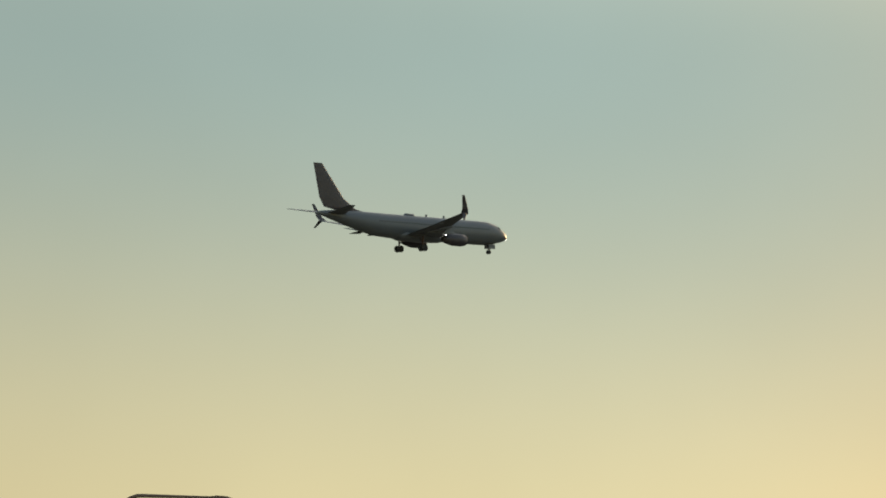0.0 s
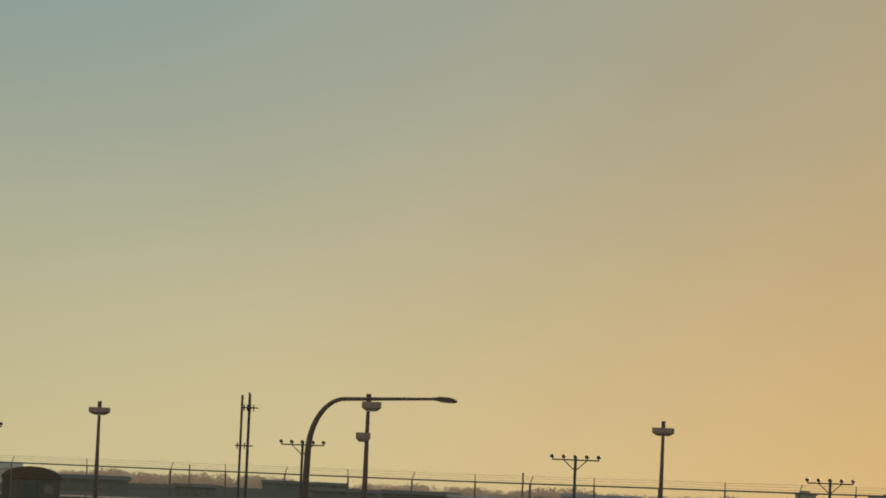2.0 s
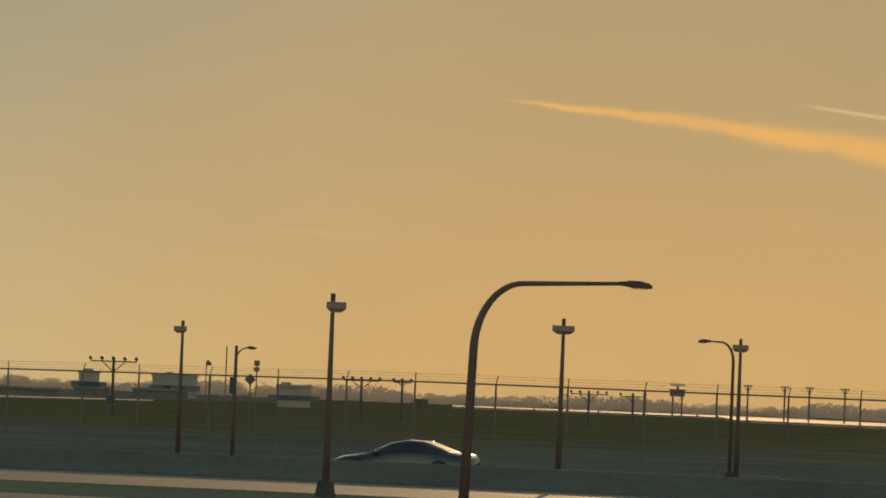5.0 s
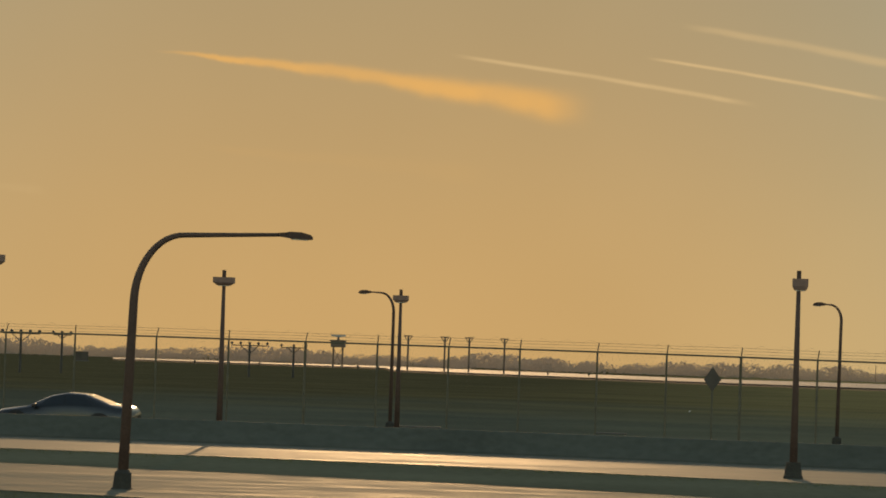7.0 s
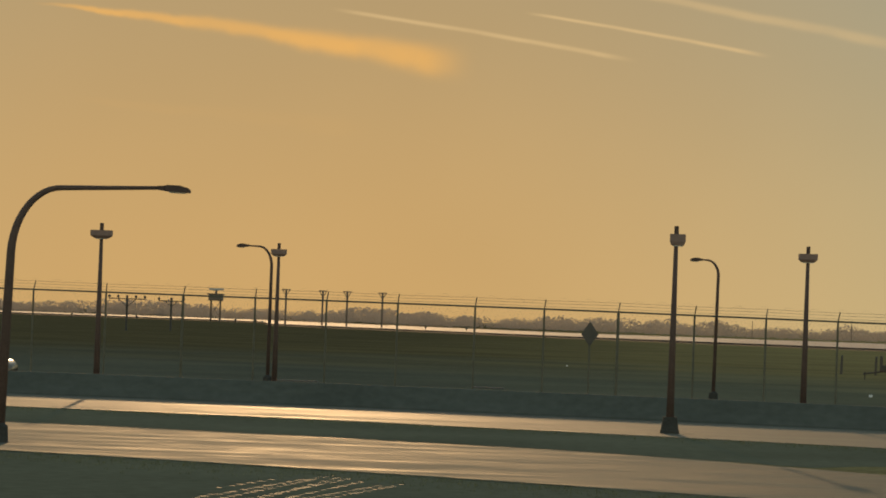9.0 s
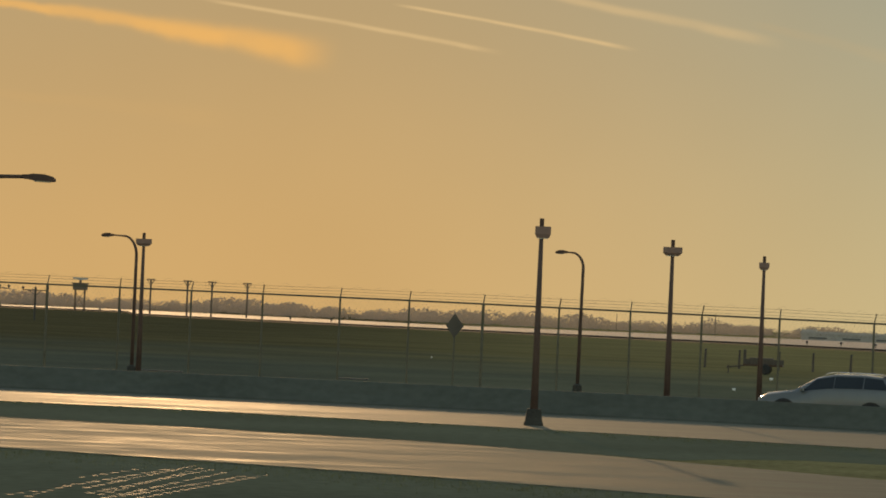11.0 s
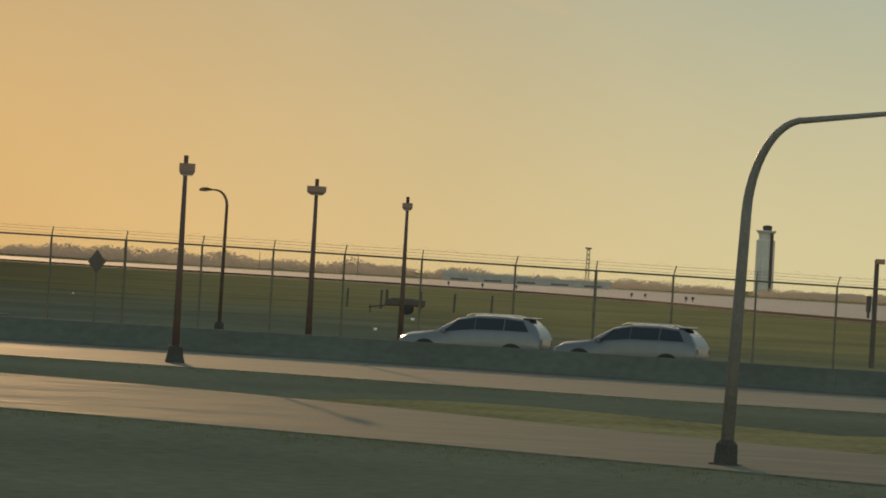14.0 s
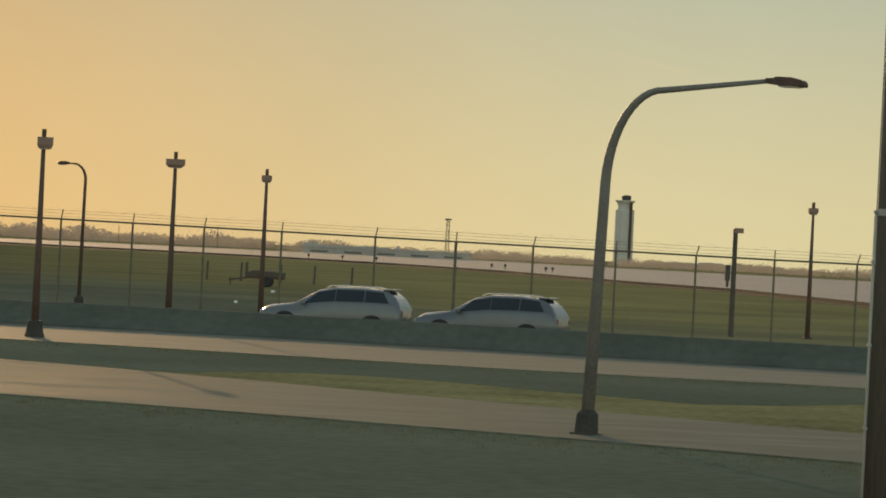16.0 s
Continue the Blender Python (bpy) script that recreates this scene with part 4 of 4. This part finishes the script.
for s in (1, -1):
    # wing, swept, with dihedral
    root, kink, tip = (4.9, s * 1.5, -1.05), (1.4, s * 6.0, -0.4), (-4.2, s * 16.9, 1.45)
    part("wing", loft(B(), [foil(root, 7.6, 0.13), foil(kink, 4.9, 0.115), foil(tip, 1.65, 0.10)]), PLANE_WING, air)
    part("flap", loft(B(), [foil((-1.9, s * 2.0, -1.35), 1.9, 0.12, (0.35, 0, 1)), foil((-3.1, s * 6.0, -0.85), 1.6, 0.12, (0.35, 0, 1)), foil((-4.4, s * 11.5, 0.1), 1.1, 0.12, (0.35, 0, 1))]), PLANE_WING, air)
    for fy, fx in ((3.4, -1.9), (7.2, -2.6), (10.6, -3.4)):
        part("flap_track_fairing", tube(B(), [(fx + 2.2, s * fy, -1.0 + (fy - 3) * 0.11), (fx + 0.8, s * fy, -1.3 + (fy - 3) * 0.11), (fx - 1.4, s * fy, -1.65 + (fy - 3) * 0.11)], [0.08, 0.26, 0.06], 8), PLANE_WING, air)
    wl_up = loft(B(), [foil(tip, 1.65, 0.09), foil((-4.8, s * 17.45, 2.15), 1.3, 0.09, (0, -s, 0.6)), foil((-6.1, s * 18.0, 4.3), 0.6, 0.09, (0, -s, 0.3))])
    part("winglet", wl_up, PLANE_BLUE, air, "dark blue upswept winglet")
    part("lower_winglet", loft(B(), [foil((-4.8, s * 17.2, 1.55), 1.0, 0.09, (0, s, 0.8)), foil((-5.9, s * 17.9, 0.3), 0.4, 0.09, (0, s, 0.5))]), PLANE_BLUE, air)
    # engine
    ey, ez = s * 4.85, -1.85
    # Engines take the near-black fin paint so that they read as shaded.
    eng = part("engine", loft(B(), [section(x, ez, r, r * 0.96) for x, r in ((6.6, 0.84), (6.5, 0.95), (5.6, 1.07), (4.0, 1.05), (2.8, 0.82), (1.9, 0.55))]), PLANE_BLUE, air, smooth=True)
    eng.data.transform(Matrix.Translation((0, ey, 0)))
    fan = part("fan", loft(B(), [section(x, ez, r, r, 16) for x, r in ((6.64, 0.72), (6.62, 0.74))]), RUBBER, eng)
    fan.data.transform(Matrix.Translation((0, ey, 0)))
    part("pylon", loft(B(), [foil((5.2, ey, -0.95), 4.5, 0.07, (0, 1, 0)), foil((4.0, ey, -0.55), 4.2, 0.07, (0, 1, 0))]), PLANE_SHADED, air)
    part("tailplane", loft(B(), [foil((-16.1, s * 0.7, 1.35), 3.9, 0.1), foil((-20.2, s * 7.6, 2.2), 1.3, 0.1)]), PLANE_WING, air)
    # main gear
    bm = tube(B(), [(-0.8, s * 2.86, -1.2), (-0.8, s * 2.86, -3.35)], [0.16, 0.12], 8)
    tube(bm, [(-0.8, s * 2.4, -3.35), (-0.8, s * 3.3, -3.35)], 0.08, 6)
    tube(bm, [(-0.7, s * 2.0, -1.6), (-0.8, s * 2.86, -2.7)], 0.07, 6)
    gear = part("main_gear_leg", bm, DULL, air)
    for dy in (-0.43, 0.43):
        part("tyre", wheel(B(), -0.8, s * 2.86 + dy, -3.38, 0.565, 0.42), RUBBER, gear)
    part("landing_light", loft(B(), [section(x, -0.95, r, r, 10) for x, r in ((5.62, 0.02), (5.58, 0.1), (5.45, 0.13), (5.3, 0.03))]), LIGHT_ON, air, "lit landing light").data.transform(Matrix.Translation((0, s * 1.75, 0)))
part("nose_gear_light", loft(B(), [section(x, -0.62, r, r, 10) for x, r in ((21.1, 0.02), (21.06, 0.11), (20.9, 0.14), (20.7, 0.05))]), LIGHT_ON, air, "lit nose light")
bm = loft(B(), [foil(p, c, t, (0, 1, 0)) for p, c, t in (((-10.2, 0, 1.75), 6.5, 0.03), ((-13.4, 0, 2.35), 6.8, 0.07), ((-15.9, 0, 3.9), 5.3, 0.09), ((-20.7, 0, 9.3), 1.9, 0.08))])
part("tail_fin", bm, PLANE_BLUE, air, "dark blue tail fin")
bm = tube(B(), [(16.9, 0, -1.6), (17.0, 0, -3.0)], [0.12, 0.09], 8)
tube(bm, [(18.0, 0, -1.6), (17.0, 0, -2.9)], 0.06, 6)
ng = part("nose_gear_leg", bm, DULL, air)
for dy in (-0.2, 0.2):
    part("tyre", wheel(B(), 17.0, dy, -3.05, 0.36, 0.2), RUBBER, ng)
for s in (1, -1):
    part("gear_door", box(B(), 16.5, s * 0.5 - 0.03, -2.5, 18.0, s * 0.5 + 0.03, -1.75, 0.01), PLANE_SHADED, air)
    part("cockpit_window", loft(B(), [[(19.15, s * 0.15, 0.86), (18.75, s * 0.95, 0.78), (18.2, s * 1.3, 0.95), (18.35, s * 0.2, 1.4)], [(19.2, s * 0.16, 0.9), (18.8, s * 1.0, 0.8), (18.25, s * 1.36, 0.98), (18.4, s * 0.21, 1.46)]]), CAR_GLASS, air)
    bm = B()
    for k in range(46):
        u = 15.2 - k * 0.55
        box(bm, u - 0.09, s * 1.86, 0.46, u + 0.09, s * 1.888, 0.7)
    tagged(part("cabin_windows", bm, CAR_GLASS, air), kind="stuff")
part("antenna_dome", loft(B(), [section(x, 2.0, 0.5 * k, 0.32 * k, 10) for x, k in ((-2.6, 0.1), (-2.2, 1), (-0.6, 1), (-0.1, 0.1))]), PLANE_SHADED, air, smooth=True)
for ax, az_ in ((6.5, 2.0), (9.5, -2.3), (2.5, 2.0)):
    part("blade_antenna", box(B(), ax - 0.2, -0.03, az_ - 0.1, ax + 0.2, 0.03, az_ + 0.4, 0.01), PLANE_SHADED, air)


# ---- cars on the far roadway ----
mat_red = mat("red_tail_lens", (0.10, 0.012, 0.012), 0.25, vary=0.1)
SUV = ((-2.34, 0.66, 0.46, 0.60, 0.68, 0.52), (-2.27, 0.80, 0.32, 0.74, 0.81, 0.62), (-2.0, 0.88, 0.25, 0.86, 0.95, 0.70), (-1.2, 0.91, 0.22, 0.96, 1.05, 0.74), (-0.42, 0.92, 0.22, 1.01, 1.50, 0.66),
       (0.15, 0.92, 0.22, 1.03, 1.61, 0.64), (1.1, 0.92, 0.22, 1.05, 1.62, 0.64), (1.8, 0.91, 0.24, 1.07, 1.55, 0.64), (2.08, 0.90, 0.30, 1.08, 1.36, 0.70), (2.24, 0.87, 0.36, 1.04, 1.12, 0.72), (2.31, 0.82, 0.46, 0.90, 0.96, 0.66))
SEDAN = ((-2.42, 0.62, 0.42, 0.52, 0.58, 0.50), (-2.33, 0.80, 0.28, 0.64, 0.70, 0.60), (-2.0, 0.87, 0.22, 0.74, 0.82, 0.68), (-1.2, 0.89, 0.2, 0.84, 0.93, 0.72), (-0.35, 0.9, 0.2, 0.88, 1.32, 0.60),
         (0.2, 0.9, 0.2, 0.90, 1.43, 0.58), (0.8, 0.9, 0.2, 0.92, 1.40, 0.58), (1.75, 0.89, 0.22, 0.95, 1.06, 0.68), (2.3, 0.85, 0.3, 0.92, 1.0, 0.66), (2.43, 0.76, 0.46, 0.80, 0.88, 0.55))


def car_body(name, st, glass, screen, back, x, y, turn, paint, label, wheels, rails=False):
    """A car lofted from cross-sections: station, half width, sill, belt, top, half width of the top."""
    car = empty(name, x, y, 0.03, turn, label, "car", "cars on the far roadway")
    car.scale = (0.95, 0.95, 0.95)

    def lerp(px):
        return [float(np.interp(px, [q[0] for q in st], [q[k] for q in st])) for k in range(1, 6)]

    def ring(q):
        px, hw, zb, belt, top, rw = q
        half = [(hw * 0.86, zb), (hw * 0.98, zb + 0.12), (hw, (zb + belt) / 2), (hw * 0.985, belt), (hw * 0.95, belt + (top - belt) * 0.18), (rw + (hw - rw) * 0.12, top - (top - belt) * 0.14), (rw * 0.86, top - (top - belt) * 0.02), (rw * 0.4, top)]
        return [(px, yy, zz) for yy, zz in half] + [(px, -yy, zz) for yy, zz in reversed(half)]

    dense = []
    for q, r in zip(st, st[1:]):
        for f in (0, 0.5):
            dense.append([a_ + (b_ - a_) * f for a_, b_ in zip(q, r)])
    part("body", loft(B(), [ring(q) for q in dense + [st[-1]]]), paint, car, smooth=True)
    for s in (-1, 1):
        for x0, x1, slope in glass:
            pts = []
            for px, f in ((x0, 0.22), (x1, 0.22), (x1 - slope[1], 0.86), (x0 + slope[0], 0.86)):
                hw, zb, belt, top, rw = lerp(px)
                k = (f - 0.18) / 0.68
                yy = hw * 0.95 + (rw + (hw - rw) * 0.12 - hw * 0.95) * k
                pts.append((px, s * (yy + 0.004), belt + (top - belt) * f))
            part("side_window", loft(B(), [pts, [(qx, qy + s * 0.014, qz) for qx, qy, qz in pts]]), CAR_GLASS, car)
        for wx in wheels:
            hw = lerp(wx)[0]
            part("wheel_arch", tube(B(), [(wx, s * (hw - 0.2), 0.36), (wx, s * (hw + 0.02), 0.36)], 0.42, 18), RUBBER, car)
            w = part("wheel", wheel(B(), wx, s * (hw - 0.08), 0.34, 0.34, 0.24), RUBBER, car)
            part("rim", wheel(B(), wx, s * (hw + 0.03), 0.34, 0.2, 0.05), DULL, w)
        hw, zb, belt, top, rw = lerp(st[1][0] + 0.05)
        part("headlight", box(B(), st[1][0] - 0.06, s * hw * 0.72 - 0.16, belt - 0.12, st[1][0] + 0.16, s * hw * 0.72 + 0.16, belt + 0.01, 0.03), LENS, car, "clear headlight")
        part("tail_light", box(B(), st[-2][0] - 0.05, s * 0.7 - 0.1, belt + 0.02, st[-2][0] + 0.08, s * 0.7 + 0.1, belt + 0.2, 0.03), mat_red, car, "red tail light")
        mh = lerp(screen[0] + 0.25)
        part("mirror", box(B(), screen[0] + 0.2, s * (mh[0] + 0.08) - 0.09, mh[2] + 0.03, screen[0] + 0.36, s * (mh[0] + 0.08) + 0.09, mh[2] + 0.17, 0.04), paint, car)
        part("sill", box(B(), wheels[0] + 0.45, s * 0.86 - 0.05, 0.2, wheels[1] - 0.45, s * 0.86 + 0.05, 0.34, 0.02), RUBBER, car)
        if rails:
            part("roof_rail", tube(B(), [(-0.2, s * 0.56, 1.57), (0.0, s * 0.56, 1.645), (1.3, s * 0.56, 1.645), (1.55, s * 0.56, 1.58)], 0.02, 6), CHROME, car)
    if rails:
        part("spoiler", box(B(), 1.62, -0.58, 1.565, 1.98, 0.58, 1.61, 0.02), paint, car, "small roof-edge spoiler")
    for nm, (x0, x1) in (("windscreen", screen), ("rear_window", back)):
        rr = []
        for px in (x0, (x0 + x1) / 2, x1):
            hw, zb, belt, top, rw = lerp(px)
            rr.append([(px, -rw * 0.86, top - 0.03), (px, rw * 0.86, top - 0.03), (px, rw * 0.8, top + 0.008), (px, -rw * 0.8, top + 0.008)])
        part(nm, loft(B(), rr), CAR_GLASS, car)
    part("bumper", box(B(), st[0][0] - 0.03, -0.6, 0.36, st[0][0] + 0.2, 0.6, 0.5, 0.04), RUBBER, car)
    return car


def on_road(az, extra):
    d = 118.0
    for _ in range(20):
        x, y = at(az, d)
        d += (road_y(x) + extra - y) * 0.8
    return at(az, d)


for az, extra, turn, kind, paint, label in (
        (5.85, 4.5, -20, "suv", CAR_SHADED_WHITE, "white compact sport utility vehicle on the far roadway"),
        (8.15, 4.5, -24, "suv", CAR_SILVER, "silver grey estate-like vehicle with roof rails"),
        (-9.25, 4.5, -8, "sedan", CAR_DARK, "dark saloon car with a sunlit roofline"),
        (-17.7, 4.5, 0, "sedan", CAR_DARK, "dark saloon car driving along the roadway")):
    x, y = on_road(az, extra)
    if kind == "suv":
        car_body("suv", SUV, ((-0.88, 0.13, (0.44, 0.0)), (0.16, 1.07, (0.0, 0.0)), (1.11, 1.9, (0.0, 0.22))), (-1.12, -0.5), (1.84, 2.12), x, y, turn, paint, label, (-1.45, 1.38), True)
    else:
        car_body("sedan_car", SEDAN, ((-0.8, 0.15, (0.45, 0.0)), (0.23, 1.15, (0.0, 0.4))), (-1.12, -0.42), (0.92, 1.6), x, y, turn, paint, label, (-1.5, 1.45))

# ---- articulated lorry farther along the far roadway ----
tx, ty = -86.0, road_y(-86.0) + 5.0
lorry = empty("semi_truck", tx, ty, 0.03, 0, "articulated lorry with a long pale box trailer", "truck")
part("trailer_box", box(B(), -5.0, -1.28, 1.15, 11.1, 1.28, 4.1, 0.05), FAR_WALL, lorry, "long pale trailer box")
part("trailer_frame", box(B(), -3.5, -0.5, 0.9, 10.9, 0.5, 1.14), DARK, lorry)
part("top_trim", box(B(), -5.02, -1.3, 4.04, 11.12, 1.3, 4.12), CHROME, lorry)
part("rear_frame", box(B(), 11.08, -1.3, 1.1, 11.16, 1.3, 4.1), STEEL, lorry)
part("side_emblem", loft(B(), [[(-3.7 + px, yy, 2.75 + pz) for px, pz in ((-0.65, 0.5), (0.0, 0.8), (0.65, 0.5), (0.65, -0.35), (0.0, -1.0), (-0.65, -0.35))] for yy in (-1.292, -1.282)]), BROWN, lorry, "dull brown shield emblem")
part("skirt", box(B(), 0.5, -1.22, 0.45, 7.0, -1.16, 1.14), FAR_WALL, lorry)
part("landing_leg", box(B(), -2.2, -0.9, 0.1, -2.0, -0.75, 1.1), DARK, lorry)
cab_prof = [(-8.95, 0.45), (-9.0, 1.35), (-7.4, 1.75), (-6.75, 2.75), (-6.4, 3.0), (-5.5, 3.95), (-5.35, 3.9), (-5.4, 0.6)]
bm = loft(B(), [[(px, yy * k, pz) for px, pz in cab_prof] for yy, k in ((-1.2, 0.97), (-1.1, 1.0), (1.1, 1.0), (1.2, 0.97))])
cab_ = part("cab", bm, FAR_WALL, lorry, "pale sleeper cab with a roof fairing")
part("windscreen", loft(B(), [[(px, yy, pz) for px, pz in ((-7.42, 1.8), (-6.82, 2.72), (-6.78, 2.7), (-7.38, 1.76))] for yy in (-1.0, 1.0)]), CAR_GLASS, cab_)
part("bumper", box(B(), -9.1, -1.15, 0.35, -8.8, 1.15, 0.8, 0.05), CHROME, cab_)
for s in (-1, 1):
    part("side_window", box(B(), -6.9, s * 1.2 - 0.015, 1.85, -6.1, s * 1.2 + 0.015, 2.55), CAR_GLASS, cab_)
    part("headlight", box(B(), -9.03, s * 0.85 - 0.16, 0.9, -8.9, s * 0.85 + 0.16, 1.15, 0.02), LENS, cab_)
    part("mirror", box(B(), -7.2, s * 1.42 - 0.1, 1.9, -7.08, s * 1.42 + 0.1, 2.6, 0.02), DARK, cab_)
    part("exhaust", tube(B(), [(-5.2, s * 1.05, 0.9), (-5.2, s * 1.05, 4.0)], 0.09, 8), CHROME, lorry)
    part("fuel_tank", tube(B(), [(-5.3, s * 0.95, 0.72), (-3.6, s * 0.95, 0.72)], 0.3, 12), CHROME, lorry)
    for wx in (-8.1, -3.3, -2.05, 8.6, 9.85):
        w = part("wheel", wheel(B(), wx, s * 1.05, 0.5, 0.5, 0.42 if wx > -8 else 0.28), RUBBER, lorry)
        part("rim", wheel(B(), wx, s * 1.25, 0.5, 0.28, 0.06), CHROME, w)

# ---- wooden pole at the roadside, litter ----
x, y = at(13.90, 47)
up = empty("utility_pole", x, y, 0, 0, "thick dark wooden utility pole, a pale conduit added on its rim-lit edge", "utility pole")
part("pole", tube(B(), [(0, 0, -0.02), (0, 0, 4.0), (0, 0, 9.0)], [0.155, 0.15, 0.14], 18), WOOD, up, smooth=True)
part("band", tube(B(), [(0, 0, 3.48), (0, 0, 3.56)], 0.165, 18), STEEL, up)
part("bolt", tube(B(), [(-0.2, 0, 3.52), (0.2, 0, 3.52)], 0.02, 6), STEEL, up)
# Pale conduit and cable are added where rim light edges the pole.
part("conduit", tube(B(), [(-0.17, 0.02, 0.0), (-0.166, 0.02, 3.46), (-0.16, 0.02, 3.55)], [0.022, 0.022, 0.012], 10), FAR_WALL, up, "pale conduit added along the rim-lit edge", smooth=True)
part("cable", tube(B(), [(-0.16, 0.02, 3.5), (-0.146, 0.02, 9.0)], 0.008, 6), STEEL, up)
for z in (0.9, 1.9, 2.9):
    part("clip", box(B(), -0.2, -0.02, z, -0.14, 0.05, z + 0.04), STEEL, up)
x, y = at(11.66, 152)
st = empty("stub_lamp", x, y, 0, 0, "short wooden post with a small lamp box", "light post")
part("post", tube(B(), [(0, 0, 0), (0, 0, 4.2)], [0.11, 0.09], 8), WOOD, st)
part("lamp_box", box(B(), -0.08, -0.12, 4.05, 0.3, 0.12, 4.25, 0.03), HEADBOX, st)
for k, (az, el, w) in enumerate(((4.36, -0.0163, 0.15), (4.9, -0.0132, 0.18), (8.3, -0.0195, 0.09), (-0.1, -0.0112, 0.12), (-8.6, -0.0155, 0.12))):
    x, y = at(az, 2.8 / -el)
    bm = box(B(), -w / 2, -w / 3, 0.03, w / 2, w / 3, 0.03 + w * 0.7, w * 0.12)
    for v in bm.verts:
        v.co += Vector((rng.uniform(-1, 1), rng.uniform(-1, 1), rng.uniform(0, 1))) * w * 0.08
    tagged(part("litter", bm, PAPER), "crumpled white litter lying beside the road", "litter").matrix_basis = pose(x, y, 0.02, 0, 0, 30 * k)

# wet tyre tread prints in the near verge
tv, tf = [], []
trk = random.Random(11)
for (ax, ay), (bx, by), n in (((-5.15, 58.0), (-4.17, 67.2), 17), ((-4.96, 56.5), (-3.80, 66.1), 18), ((-4.45, 55.9), (-3.16, 64.0), 18), ((-4.18, 55.6), (-2.80, 64.9), 17), ((-5.35, 59.0), (-4.48, 65.6), 12),
                              ((-5.68, 54.7), (-5.44, 58.9), 7), ((-5.51, 61.4), (-5.0, 64.8), 6), ((-4.64, 55.2), (-3.52, 65.2), 18), ((-4.78, 56.1), (-3.98, 66.6), 15), ((-6.1, 54.4), (-5.75, 56.2), 4)):
    run = Vector((bx - ax, by - ay, 0))
    n = max(3, n)
    for k in range(n):  # each print is the mark of one tread lug, across the track
        f = (k + trk.uniform(-0.2, 0.2)) / max(1, n - 1)
        c = Vector((ax, ay, 0.016)) + run * f
        half, wide = Vector((trk.uniform(0.035, 0.07), 0.02, 0)), Vector((0.004, trk.uniform(0.05, 0.1), 0))
        n0 = len(tv)
        for k_, z_ in ((1.0, 0.0), (1.25, -0.006)):
            tv += [c + half * (sa * k_) + wide * (sb * k_) + Vector((0, 0, z_)) for sa, sb in ((-1, -1), (1, -1), (1, 1), (-1, 1))]
        tf += [(n0, n0 + 3, n0 + 2, n0 + 1)[::-1]] + [(n0 + i, n0 + 4 + i, n0 + 4 + (i + 1) % 4, n0 + (i + 1) % 4) for i in range(4)]
me = bpy.data.meshes.new("tyre_prints")
me.from_pydata(tv, [], tf)
me.materials.append(WET)
tagged(new("tyre_prints", me), "wet glinting tyre tread prints in the verge", "tyre tracks", kind="stuff")
